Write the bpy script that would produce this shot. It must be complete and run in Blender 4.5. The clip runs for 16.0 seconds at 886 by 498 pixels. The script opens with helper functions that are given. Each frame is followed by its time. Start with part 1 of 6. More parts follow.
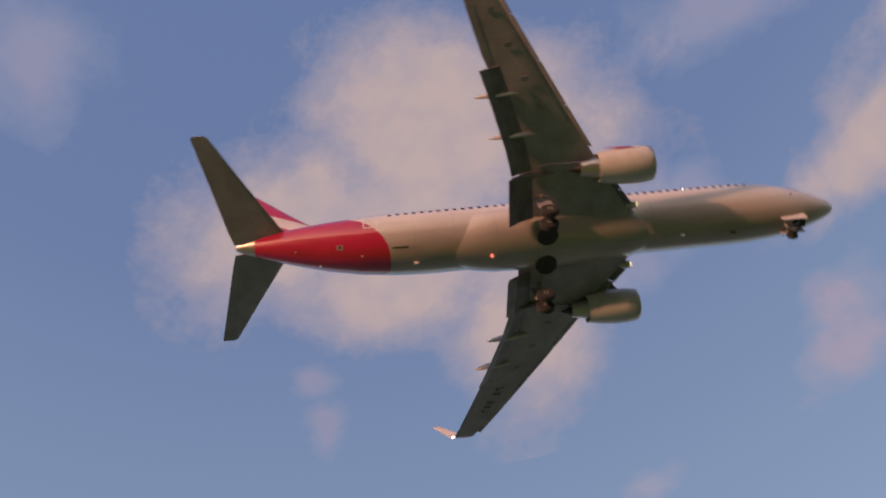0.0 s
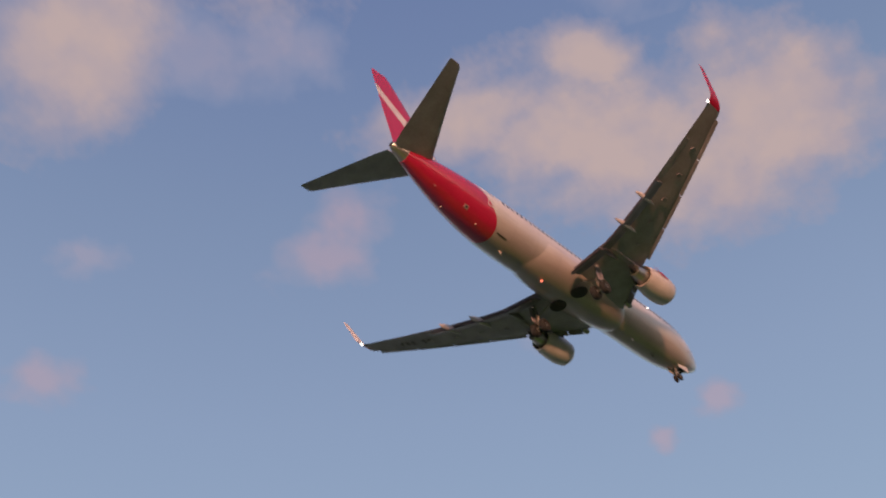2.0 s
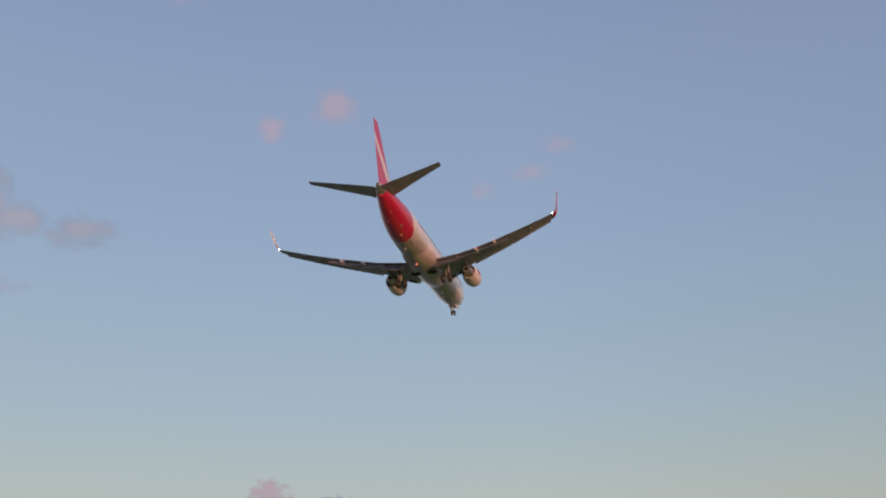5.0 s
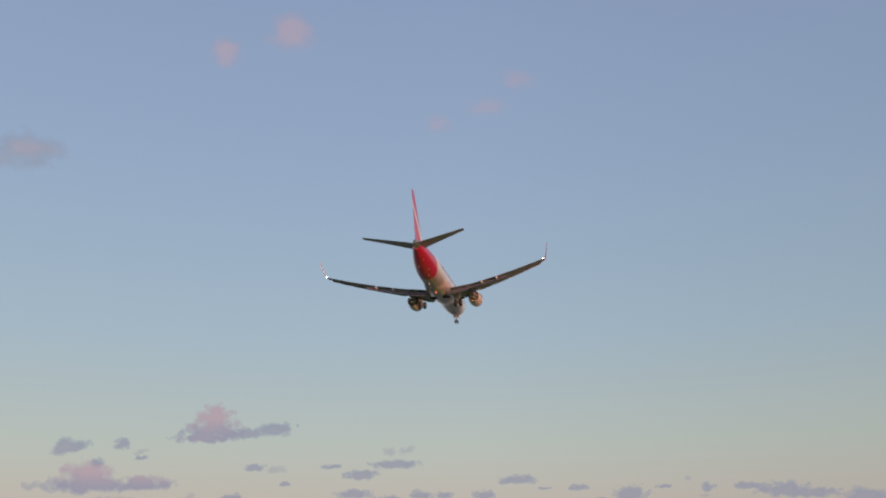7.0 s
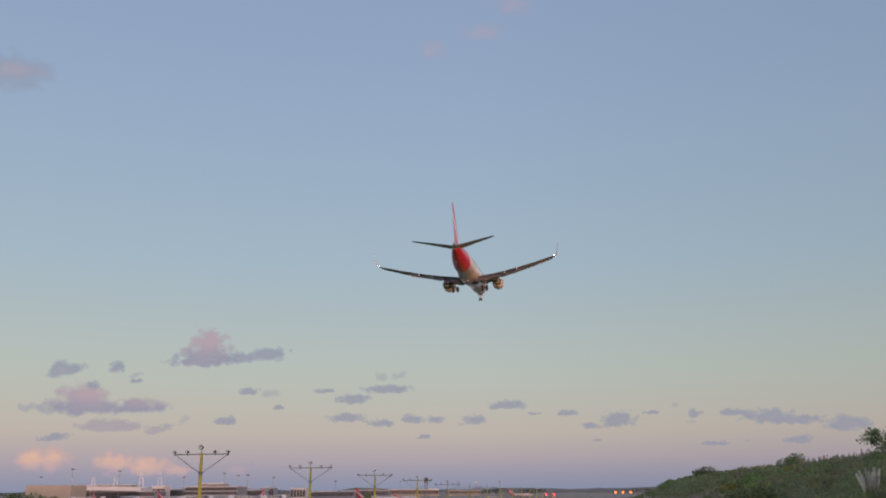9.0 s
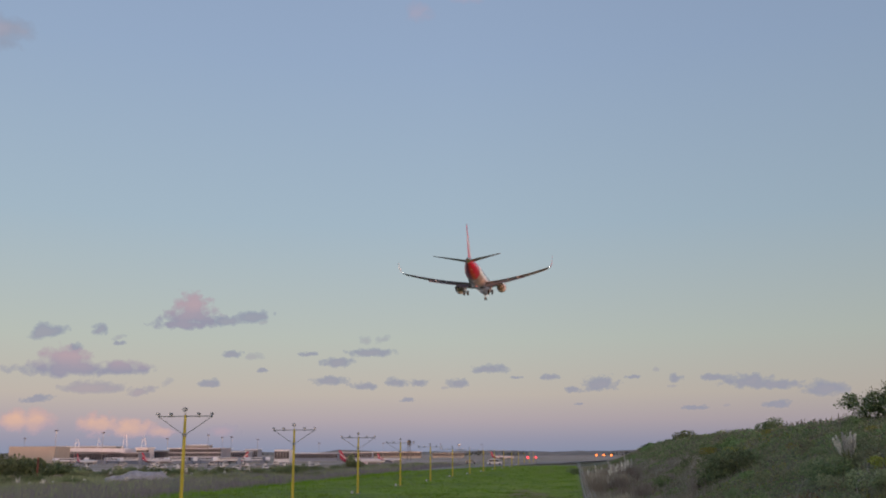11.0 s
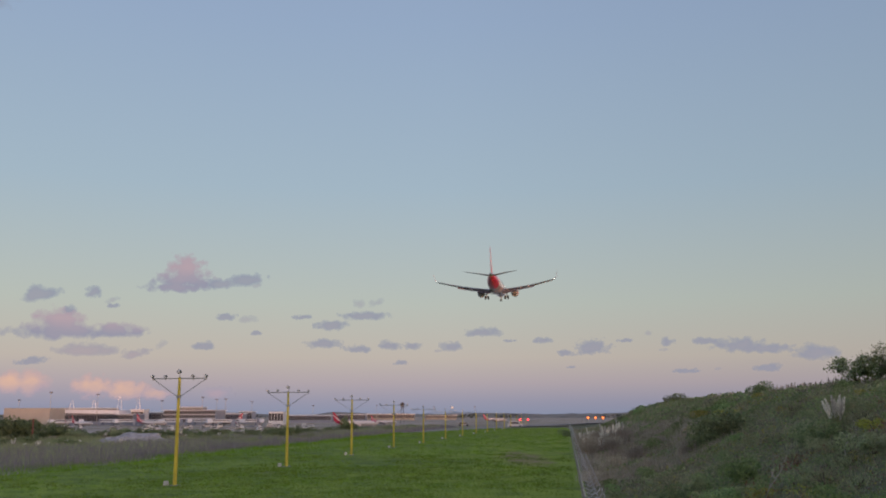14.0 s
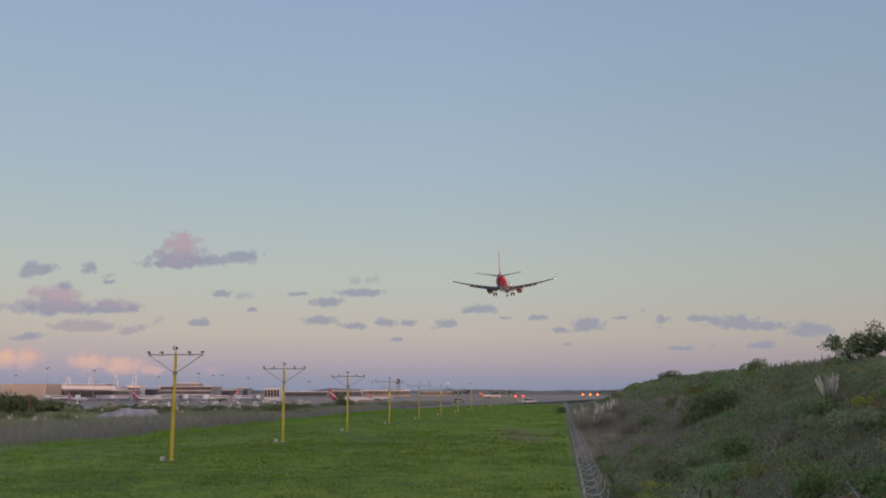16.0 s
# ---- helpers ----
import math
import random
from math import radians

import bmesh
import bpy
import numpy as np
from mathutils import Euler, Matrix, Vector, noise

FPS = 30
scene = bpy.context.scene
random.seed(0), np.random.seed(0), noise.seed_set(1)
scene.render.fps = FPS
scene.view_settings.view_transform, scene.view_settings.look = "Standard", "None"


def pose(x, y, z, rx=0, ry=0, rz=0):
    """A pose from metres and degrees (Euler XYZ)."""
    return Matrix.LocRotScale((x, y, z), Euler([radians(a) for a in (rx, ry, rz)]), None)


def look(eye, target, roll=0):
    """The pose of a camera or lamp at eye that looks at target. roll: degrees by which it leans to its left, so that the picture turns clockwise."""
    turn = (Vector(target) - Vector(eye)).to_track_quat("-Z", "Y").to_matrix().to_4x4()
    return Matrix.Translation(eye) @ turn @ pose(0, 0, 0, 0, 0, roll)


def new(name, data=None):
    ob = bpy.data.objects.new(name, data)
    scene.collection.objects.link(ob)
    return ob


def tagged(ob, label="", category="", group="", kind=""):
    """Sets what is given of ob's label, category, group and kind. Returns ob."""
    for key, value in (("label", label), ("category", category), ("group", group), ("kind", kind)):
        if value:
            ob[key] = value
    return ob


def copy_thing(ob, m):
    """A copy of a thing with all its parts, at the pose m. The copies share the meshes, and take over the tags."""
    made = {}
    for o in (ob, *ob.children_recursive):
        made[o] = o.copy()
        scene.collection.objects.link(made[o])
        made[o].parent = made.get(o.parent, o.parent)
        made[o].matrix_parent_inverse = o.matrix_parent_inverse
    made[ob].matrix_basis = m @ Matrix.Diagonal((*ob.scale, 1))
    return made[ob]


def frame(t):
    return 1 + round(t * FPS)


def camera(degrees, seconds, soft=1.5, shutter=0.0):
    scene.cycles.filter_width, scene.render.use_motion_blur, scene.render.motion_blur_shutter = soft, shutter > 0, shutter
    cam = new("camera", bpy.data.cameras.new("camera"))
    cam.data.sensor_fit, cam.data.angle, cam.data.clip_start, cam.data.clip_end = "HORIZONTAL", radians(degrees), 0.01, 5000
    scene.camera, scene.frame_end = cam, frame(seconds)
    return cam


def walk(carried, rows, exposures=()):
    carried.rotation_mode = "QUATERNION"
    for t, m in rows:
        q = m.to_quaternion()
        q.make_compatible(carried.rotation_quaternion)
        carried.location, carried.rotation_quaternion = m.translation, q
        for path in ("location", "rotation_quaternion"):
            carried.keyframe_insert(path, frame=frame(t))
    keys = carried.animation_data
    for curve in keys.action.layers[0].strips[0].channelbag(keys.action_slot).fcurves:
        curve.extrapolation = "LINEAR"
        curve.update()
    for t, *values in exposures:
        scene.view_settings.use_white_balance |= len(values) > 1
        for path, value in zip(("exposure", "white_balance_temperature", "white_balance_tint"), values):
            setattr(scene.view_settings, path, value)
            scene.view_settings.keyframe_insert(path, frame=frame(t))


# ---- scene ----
cam = camera(50.67, 16.0, soft=1.95, shutter=0.5)
CAMERA_ROWS = [
    (0, -69.78, 59.39, -14.13),
    (0.5, -57.54, 58.56, -13.26),
    (1, -47.15, 54.88, -10.37),
    (1.5, -38.34, 49.71, -8.33),
    (2, -30.05, 43.65, -6.70),
    (2.5, -24.02, 38.03, -5.26),
    (3, -18.60, 33.65, -4.06),
    (3.5, -14.01, 30.00, -3.65),
    (4, -10.21, 26.98, -2.97),
    (6.5, -2.07, 19.74, -0.89),
    (7, -2.00, 18.81, -0.83),
    (7.5, -2.02, 17.88, -0.70),
    (8, -2.05, 16.79, -0.64),
    (8.5, -1.94, 15.46, -0.49),
    (9, -1.61, 14.39, -0.41),
    (11.5, -0.51, 11.84, -0.24),
    (12, -0.39, 11.47, -0.24),
    (12.5, -0.30, 11.16, -0.07),
    (13, -0.24, 10.73, -0.14),
    (13.5, -0.23, 10.37, -0.14),
    (14, -0.25, 9.98, -0.11),
    (14.5, -0.18, 9.59, -0.08),
    (15, -0.10, 9.24, -0.04),
    (15.5, 0.00, 8.96, -0.09),
    (16, 0.00, 8.58, 0.00),
]
AIRLINER_ROWS = [
    (0, -23.03, 34.65, 50.38, 9.07, 1.53, 0.33),
    (0.5, -21.63, 43.27, 49.81, 8.69, 1.99, 0.15),
    (1, -20.07, 52.31, 49.28, 8.82, 2.27, -0.20),
    (1.5, -18.40, 61.31, 48.89, 8.93, 1.99, -0.74),
    (2, -16.80, 70.48, 48.46, 8.52, 1.94, -0.70),
    (2.5, -15.46, 79.58, 47.92, 8.63, 1.56, -0.87),
    (3, -14.25, 88.78, 47.28, 8.58, 1.74, -0.40),
    (3.5, -12.98, 97.96, 46.69, 8.41, 1.41, -0.11),
    (4, -11.70, 107.12, 46.17, 8.41, 1.59, -0.03),
    (6.5, -4.38, 151.26, 43.68, 8.26, 1.72, -1.09),
    (7, -2.87, 160.39, 43.26, 8.22, 1.82, -1.14),
    (7.5, -1.41, 169.51, 42.86, 8.25, 1.79, -1.05),
    (8, 0.02, 178.62, 42.48, 8.27, 1.78, -1.00),
    (8.5, 1.44, 187.73, 42.09, 8.25, 1.70, -1.02),
    (9, 2.87, 196.83, 41.70, 8.22, 1.61, -1.07),
    (11.5, 9.85, 242.28, 39.57, 8.26, 1.63, -0.48),
    (12, 11.28, 251.53, 39.10, 8.25, 1.69, -0.50),
    (12.5, 12.72, 260.80, 38.64, 8.22, 1.73, -0.52),
    (13, 14.17, 270.08, 38.19, 8.11, 1.72, -0.49),
    (13.5, 15.60, 279.38, 37.74, 8.05, 1.75, -0.44),
    (14, 17.01, 288.68, 37.28, 7.95, 1.77, -0.40),
    (14.5, 18.41, 297.97, 36.82, 8.08, 1.84, -0.38),
    (15, 19.84, 307.24, 36.37, 8.16, 1.79, -0.39),
    (15.5, 21.26, 316.51, 35.89, 8.19, 1.79, -0.40),
    (16, 22.69, 325.77, 35.41, 8.01, 1.83, -0.66),
]


def aim(az, el, roll):
    """The pose of a camera at the origin that looks az degrees to the right of +y and el degrees up."""
    a, e = radians(az), radians(el)
    return look((0, 0, 0), (math.sin(a) * math.cos(e), math.cos(a) * math.cos(e), math.sin(e)), roll)


walk(cam, [(t, aim(az, el, roll)) for t, az, el, roll in CAMERA_ROWS])

# ---- light ----
SUN_AZ, SUN_EL = 150.0, 0.6
SUN = Vector((math.sin(radians(SUN_AZ)) * math.cos(radians(SUN_EL)), math.cos(radians(SUN_AZ)) * math.cos(radians(SUN_EL)),
              math.sin(radians(SUN_EL))))
lamp = new("sun", bpy.data.lights.new("sun", "SUN"))
lamp.data.energy, lamp.data.angle, lamp.data.color = 2.9, radians(1.5), (1.0, 0.45, 0.25)
lamp.matrix_basis = look(SUN * 100, (0, 0, 0))

world = bpy.data.worlds.new("dusk_sky")
scene.world = world
world.use_nodes = True
wn, wl = world.node_tree.nodes, world.node_tree.links
wn.clear()


def wmath(op, a, b=None, clamp=False):
    n = wn.new("ShaderNodeMath")
    n.operation, n.use_clamp = op, clamp
    for i, v in enumerate((a, b)):
        if v is None:
            continue
        if isinstance(v, (int, float)):
            n.inputs[i].default_value = v
        else:
            wl.new(v, n.inputs[i])
    return n.outputs[0]


coords = wn.new("ShaderNodeTexCoord")
xyz = wn.new("ShaderNodeSeparateXYZ")
wl.new(coords.outputs["Generated"], xyz.inputs[0])
up = wmath("MAXIMUM", xyz.outputs["Z"], 0.0)
# the eastern dusk sky by height: earth shadow, rose belt, pale green, blue
sky_ramp = wn.new("ShaderNodeValToRGB")
STOPS = [(0.0, (0.25, 0.28, 0.39)), (0.012, (0.29, 0.30, 0.395)), (0.032, (0.385, 0.355, 0.40)), (0.058, (0.445, 0.42, 0.40)),
         (0.115, (0.405, 0.455, 0.44)), (0.235, (0.315, 0.415, 0.51)), (0.40, (0.265, 0.355, 0.51)), (0.55, (0.235, 0.31, 0.47)), (0.72, (0.185, 0.25, 0.405)),
         (0.86, (0.139, 0.192, 0.36)), (1.0, (0.125, 0.18, 0.348))]
els = sky_ramp.color_ramp.elements
while len(els) < len(STOPS):
    els.new(0.5)
for e, (p, c) in zip(els, STOPS):
    e.position = p
for e, (p, c) in zip(els, STOPS):
    e.color = (*c, 1)
wl.new(up, sky_ramp.inputs[0])
# the western afterglow behind the camera
west = wmath("ADD", wmath("MULTIPLY", xyz.outputs["X"], SUN.x), wmath("MULTIPLY", xyz.outputs["Y"], SUN.y))
west = wmath("POWER", wmath("MAXIMUM", west, 0.0), 2.0)
glow = wmath("MULTIPLY", west, wmath("POWER", 2.718, wmath("MULTIPLY", up, -2.2)))
band = wmath("MULTIPLY", west, wmath("POWER", 2.718, wmath("MULTIPLY", up, -15.0)))
sky = wn.new("ShaderNodeTexSky")
sky.sky_type, sky.sun_disc = "NISHITA", False
sky.sun_elevation, sky.sun_rotation = radians(SUN_EL), radians(SUN_AZ)
shaders = []
for colour, strength in ((sky.outputs[0], 0.05), (sky_ramp.outputs[0], wmath("SUBTRACT", 1.0, wmath("MULTIPLY", wmath("MAXIMUM", xyz.outputs["X"], 0.0), 0.28))), ((1.0, 0.64, 0.47, 1), wmath("MULTIPLY", glow, 2.6)), ((1.0, 0.48, 0.26, 1), wmath("MULTIPLY", band, 3.6))):
    b = wn.new("ShaderNodeBackground")
    if isinstance(colour, tuple):
        b.inputs[0].default_value = colour
    else:
        wl.new(colour, b.inputs[0])
    if isinstance(strength, float):
        b.inputs[1].default_value = strength
    else:
        wl.new(strength, b.inputs[1])
    shaders.append(b)
total = shaders[0].outputs[0]
for b in shaders[1:]:
    add = wn.new("ShaderNodeAddShader")
    wl.new(total, add.inputs[0])
    wl.new(b.outputs[0], add.inputs[1])
    total = add.outputs[0]
wout = wn.new("ShaderNodeOutputWorld")
wl.new(total, wout.inputs[0])


# ---- materials ----
class Mat:
    """A node material with a Principled shader and a few short node makers."""

    def __init__(self, name, rough=0.5, metal=0.0):
        self.m = bpy.data.materials.new(name)
        self.m.use_nodes = True
        self.n, self.l = self.m.node_tree.nodes, self.m.node_tree.links
        self.b = self.n["Principled BSDF"]
        self.b.inputs["Roughness"].default_value = rough
        self.b.inputs["Metallic"].default_value = metal

    def put(self, v, socket):
        if isinstance(v, (int, float)):
            socket.default_value = v
        elif isinstance(v, tuple):
            socket.default_value = (*v, 1) if len(v) == 3 else v
        else:
            self.l.new(v, socket)

    def math(self, op, a, b=0.0, clamp=False):
        n = self.n.new("ShaderNodeMath")
        n.operation, n.use_clamp = op, clamp
        self.put(a, n.inputs[0])
        self.put(b, n.inputs[1])
        return n.outputs[0]

    def mix(self, f, a, b):
        n = self.n.new("ShaderNodeMix")
        n.data_type = "RGBA"
        self.put(f, n.inputs[0])
        self.put(a, n.inputs[6])
        self.put(b, n.inputs[7])
        return n.outputs[2]

    def coord(self, kind="Object"):
        return self.n.new("ShaderNodeTexCoord").outputs[kind]

    def place(self):
        return self.n.new("ShaderNodeNewGeometry").outputs["Position"]

    def xyz(self, v):
        n = self.n.new("ShaderNodeSeparateXYZ")
        self.l.new(v, n.inputs[0])
        return n.outputs

    def noise(self, v, scale, detail=3.0, stretch=None):
        if stretch:
            s = self.n.new("ShaderNodeMapping")
            s.inputs["Scale"].default_value = stretch
            self.l.new(v, s.inputs[0])
            v = s.outputs[0]
        n = self.n.new("ShaderNodeTexNoise")
        n.inputs["Scale"].default_value, n.inputs["Detail"].default_value = scale, detail
        self.l.new(v, n.inputs["Vector"])
        return n.outputs[0]

    def ramp(self, v, *stops):
        n = self.n.new("ShaderNodeValToRGB")
        e = n.color_ramp.elements
        while len(e) < len(stops):
            e.new(0.5)
        for q, (p, c) in zip(e, stops):
            q.position = p
        for q, (p, c) in zip(e, stops):
            q.color = (c, c, c, 1) if isinstance(c, (int, float)) else (*c, 1)
        self.put(v, n.inputs[0])
        return n.outputs[0]

    def random(self, which="Object"):
        if which == "Object":
            return self.n.new("ShaderNodeObjectInfo").outputs["Random"]
        return self.n.new("ShaderNodeNewGeometry").outputs["Random Per Island"]

    def base(self, v):
        self.put(v, self.b.inputs["Base Color"])
        return self

    def bump(self, v, strength=0.3, distance=0.02):
        n = self.n.new("ShaderNodeBump")
        n.inputs["Strength"].default_value, n.inputs["Distance"].default_value = strength, distance
        self.l.new(v, n.inputs["Height"])
        self.l.new(n.outputs[0], self.b.inputs["Normal"])
        return self


def plain(name, colour, rough=0.5, metal=0.0, scale=3.0, vary=0.15, bump=0.0):
    k = Mat(name, rough, metal)
    v = k.coord()
    a = k.ramp(k.noise(v, scale), (0.3, 1 - vary), (0.7, 1.0))
    b = k.ramp(k.noise(v, scale * 9, 2), (0.3, 1 - vary * 0.6), (0.7, 1.0))
    mul = k.n.new("ShaderNodeMix")
    mul.data_type, mul.blend_type = "RGBA", "MULTIPLY"
    mul.inputs[0].default_value = 1
    k.put((*colour, 1), mul.inputs[6])
    mul2 = k.n.new("ShaderNodeMix")
    mul2.data_type, mul2.blend_type = "RGBA", "MULTIPLY"
    mul2.inputs[0].default_value = 1
    k.l.new(a, mul2.inputs[6])
    k.l.new(b, mul2.inputs[7])
    k.l.new(mul2.outputs[2], mul.inputs[7])
    k.base(mul.outputs[2])
    if bump:
        k.bump(k.noise(v, scale * 6, 4), bump, 0.05)
    return k.m


def glowing(name, colour, strength):
    k = Mat(name)
    k.base(colour)
    k.put(colour, k.b.inputs["Emission Color"])
    k.b.inputs["Emission Strength"].default_value = strength
    return k.m


WHITE, RED, GREY = (0.66, 0.60, 0.585), (0.47, 0.006, 0.052), (0.415, 0.375, 0.43)


def airliner_paint():
    """White, with a red tail whose edge leans back as it rises, skin panel lines and light soot; belly shade is painted
    in.
    """
    k = Mat("airliner_paint", 0.32)
    v = k.coord()
    c = k.xyz(v)
    s = k.math("MULTIPLY", c["X"], -1.0)
    edge = k.math("SUBTRACT", s, k.math("ADD", k.math("MULTIPLY", k.math("POWER", k.math("MAXIMUM", k.math("ADD", c["Z"], 1.95), 0.0), 1.35), 0.62), 28.3))
    red = k.math("GREATER_THAN", edge, 0.0)
    dirt = k.ramp(k.noise(v, 0.7, 5, (0.25, 1, 1)), (0.3, 0.80), (0.7, 1.0))
    fine = k.ramp(k.noise(v, 5.0, 3, (0.2, 1, 1)), (0.3, 0.92), (0.7, 1.0))
    hoop = k.math("GREATER_THAN", k.math("FRACT", k.math("MULTIPLY", s, 0.41)), 0.975)
    lines = k.math("SUBTRACT", 1.0, k.math("MULTIPLY", hoop, 0.09))
    grime = k.math("MULTIPLY", k.math("MULTIPLY", dirt, fine), lines)
    # shade on the underside put into the paint: dark belly, pale sides and crown
    belly_shading = k.ramp(k.math("ADD", k.math("MULTIPLY", c["Z"], 0.25), 0.5), (0.02, 0.0), (0.30, 0.55), (0.55, 1.0))
    col = k.mix(red, k.mix(belly_shading, (0.41, 0.345, 0.32), (0.79, 0.745, 0.73)), RED)
    mul = k.n.new("ShaderNodeVectorMath")
    mul.operation = "SCALE"
    k.l.new(col, mul.inputs[0])
    k.l.new(grime, mul.inputs[3])
    k.base(mul.outputs[0])
    k.b.inputs["Coat Weight"].default_value = 1.0
    k.b.inputs["Coat Roughness"].default_value = 0.08
    return k.m


def fin_paint():
    """Red with a white band that sweeps up and back and narrows."""
    k = Mat("fin_paint", 0.3)
    v = k.coord()
    c = k.xyz(v)
    q = k.math("SUBTRACT", k.math("MULTIPLY", c["X"], -1.0), 33.1)
    mid = k.math("ADD", 2.4, k.math("MULTIPLY", q, 0.82))
    width = k.math("MAXIMUM", k.math("SUBTRACT", 0.70, k.math("MULTIPLY", q, 0.055)), 0.10)
    off = k.math("ABSOLUTE", k.math("SUBTRACT", c["Z"], mid))
    band = k.math("LESS_THAN", off, width)
    dirt = k.ramp(k.noise(v, 1.2, 4), (0.3, 0.86), (0.7, 1.0))
    mul = k.n.new("ShaderNodeVectorMath")
    mul.operation = "SCALE"
    k.l.new(k.mix(band, RED, WHITE), mul.inputs[0])
    k.l.new(dirt, mul.inputs[3])
    k.base(mul.outputs[0])
    k.b.inputs["Coat Weight"].default_value = 0.5
    return k.m


M_PAINT, M_FIN = airliner_paint(), fin_paint()
M_WHITE = plain("white_paint", WHITE, 0.33, scale=1.2, vary=0.16)
M_RED = plain("red_paint", RED, 0.3, scale=1.2)
M_WING = plain("grey_wing_paint", GREY, 0.42, scale=0.8, vary=0.28)
M_FLAP = plain("dark_flap_metal", (0.22, 0.20, 0.21), 0.45, 0.15, scale=1.5, vary=0.35)
M_BARE = plain("bare_metal", (0.62, 0.58, 0.52), 0.32, 0.9, scale=2.0)
M_DARK = plain("dark_metal", (0.055, 0.05, 0.05), 0.5, 0.4, scale=3.0, vary=0.3)
M_WELL = plain("wheel_well_dark", (0.05, 0.045, 0.05), 0.8)
M_GEAR = plain("gear_grey", (0.32, 0.31, 0.30), 0.45, 0.3, scale=5.0)
M_TYRE = plain("tyre_rubber", (0.025, 0.024, 0.024), 0.85)
M_GLASS = plain("window_dark", (0.03, 0.035, 0.045), 0.12)
M_PLATE = plain("dull_plate", (0.42, 0.27, 0.26), 0.5)
M_LINE = plain("marking_white", (0.7, 0.66, 0.64), 0.5)
M_BARS = plain("marking_dark", (0.05, 0.05, 0.05), 0.5)
G_WARM = glowing("landing_lamp", (1.0, 0.72, 0.38), 3.0)
G_WHITE = glowing("white_lamp", (1.0, 0.95, 0.84), 4.0)
G_BEACON = glowing("beacon_red", (1.0, 0.25, 0.16), 0.9)
G_REDLAMP = glowing("red_lamp", (1.0, 0.06, 0.08), 3.6)
G_AMBER = glowing("amber_lamp", (1.0, 0.22, 0.05), 3.2)


# ---- mesh makers ----
def part(name, bm, material, parent=None, label=""):
    """One mesh object from a bmesh, under parent."""
    me = bpy.data.meshes.new(name)
    bmesh.ops.recalc_face_normals(bm, faces=bm.faces)
    bm.to_mesh(me)
    bm.free()
    for m in material if isinstance(material, (list, tuple)) else (material,):
        me.materials.append(m)
    ob = new(name, me)
    ob.parent = parent
    if label:
        tagged(ob, label)
    return ob


def smooth(ob, angle=40):
    ob.data.shade_smooth()
    ob.data.set_sharp_from_angle(angle=radians(angle))
    return ob


def shared(name, mesh, parent, m=None, label=""):
    """Another object on a mesh that exists already."""
    ob = new(name, mesh)
    ob.parent = parent
    if m is not None:
        ob.matrix_basis = m
    if label:
        tagged(ob, label)
    return ob


def loft(rings, cap=True, bm=None):
    bm = bm or bmesh.new()
    vs = [[bm.verts.new(p) for p in r] for r in rings]
    n = len(vs[0])
    for a, b in zip(vs, vs[1:]):
        for i in range(n):
            bm.faces.new((a[i], a[(i + 1) % n], b[(i + 1) % n], b[i]))
    if cap:
        bm.faces.new(vs[0])
        bm.faces.new(vs[-1])
    return bm


def box(x0, y0, z0, x1, y1, z1, bm=None, bevel=0.0):
    bm2 = bmesh.new()
    bmesh.ops.create_cube(bm2, size=1)
    for v in bm2.verts:
        v.co = Vector(((x0 + x1) / 2 + v.co.x * (x1 - x0), (y0 + y1) / 2 + v.co.y * (y1 - y0), (z0 + z1) / 2 + v.co.z * (z1 - z0)))
    if bevel:
        bmesh.ops.bevel(bm2, geom=list(bm2.edges), offset=bevel, segments=2, affect="EDGES")
    return join(bm, bm2)


def join(bm, other):
    if bm is None:
        return other
    me = bpy.data.meshes.new("tmp")
    other.to_mesh(me)
    other.free()
    bm.from_mesh(me)
    bpy.data.meshes.remove(me)
    return bm


def tube(points, radius, n=8, bm=None):
    """A round bar along points; radius is one number or one for each point."""
    pts = [Vector(p) for p in points]
    rs = radius if isinstance(radius, (list, tuple)) else [radius] * len(pts)
    rings = []
    for i, p in enumerate(pts):
        d = (pts[min(i + 1, len(pts) - 1)] - pts[max(i - 1, 0)]).normalized()
        a = d.orthogonal().normalized() if abs(d.z) < 0.9 else Vector((1, 0, 0)).cross(d).normalized()
        b = d.cross(a)
        rings.append([p + (a * math.cos(2 * math.pi * k / n) + b * math.sin(2 * math.pi * k / n)) * rs[i] for k in range(n)])
    return join(bm, loft(rings))


def spun(profile, n=28, axis="x", origin=(0, 0, 0)):
    """A body of revolution: profile rows of (place along the axis, radius)."""
    rings = []
    for p, r in profile:
        ring = []
        for k in range(n):
            a = 2 * math.pi * k / n
            u, w = r * math.cos(a), r * math.sin(a)
            q = {"x": (p, u, w), "y": (u, p, w), "z": (u, w, p)}[axis]
            ring.append(Vector(q) + Vector(origin))
        rings.append(ring)
    return loft(rings)


def airfoil(le, chord, y, z, thick, flat=None, n=9, twist=0.0):
    """A closed wing section at span y: le is the station of its leading edge; x = -station."""
    ring = []
    for side in (1, -1):
        ks = range(n + 1) if side == 1 else range(n - 1, 0, -1)
        for k in ks:
            u = (1 - math.cos(math.pi * k / n)) / 2
            h = 5 * thick * (0.2969 * math.sqrt(u) - 0.126 * u - 0.3516 * u * u + 0.2843 * u ** 3 - 0.1015 * u ** 4)
            h = h * (1.15 if side == 1 else 0.85) + 0.02 * math.sin(math.pi * u)
            x, zz = u * chord, (h if side == 1 else -h + 0.04 * math.sin(math.pi * u)) * chord
            zz -= math.sin(twist) * x
            ring.append(Vector((-(le + x), y, z + zz)))
    return ring


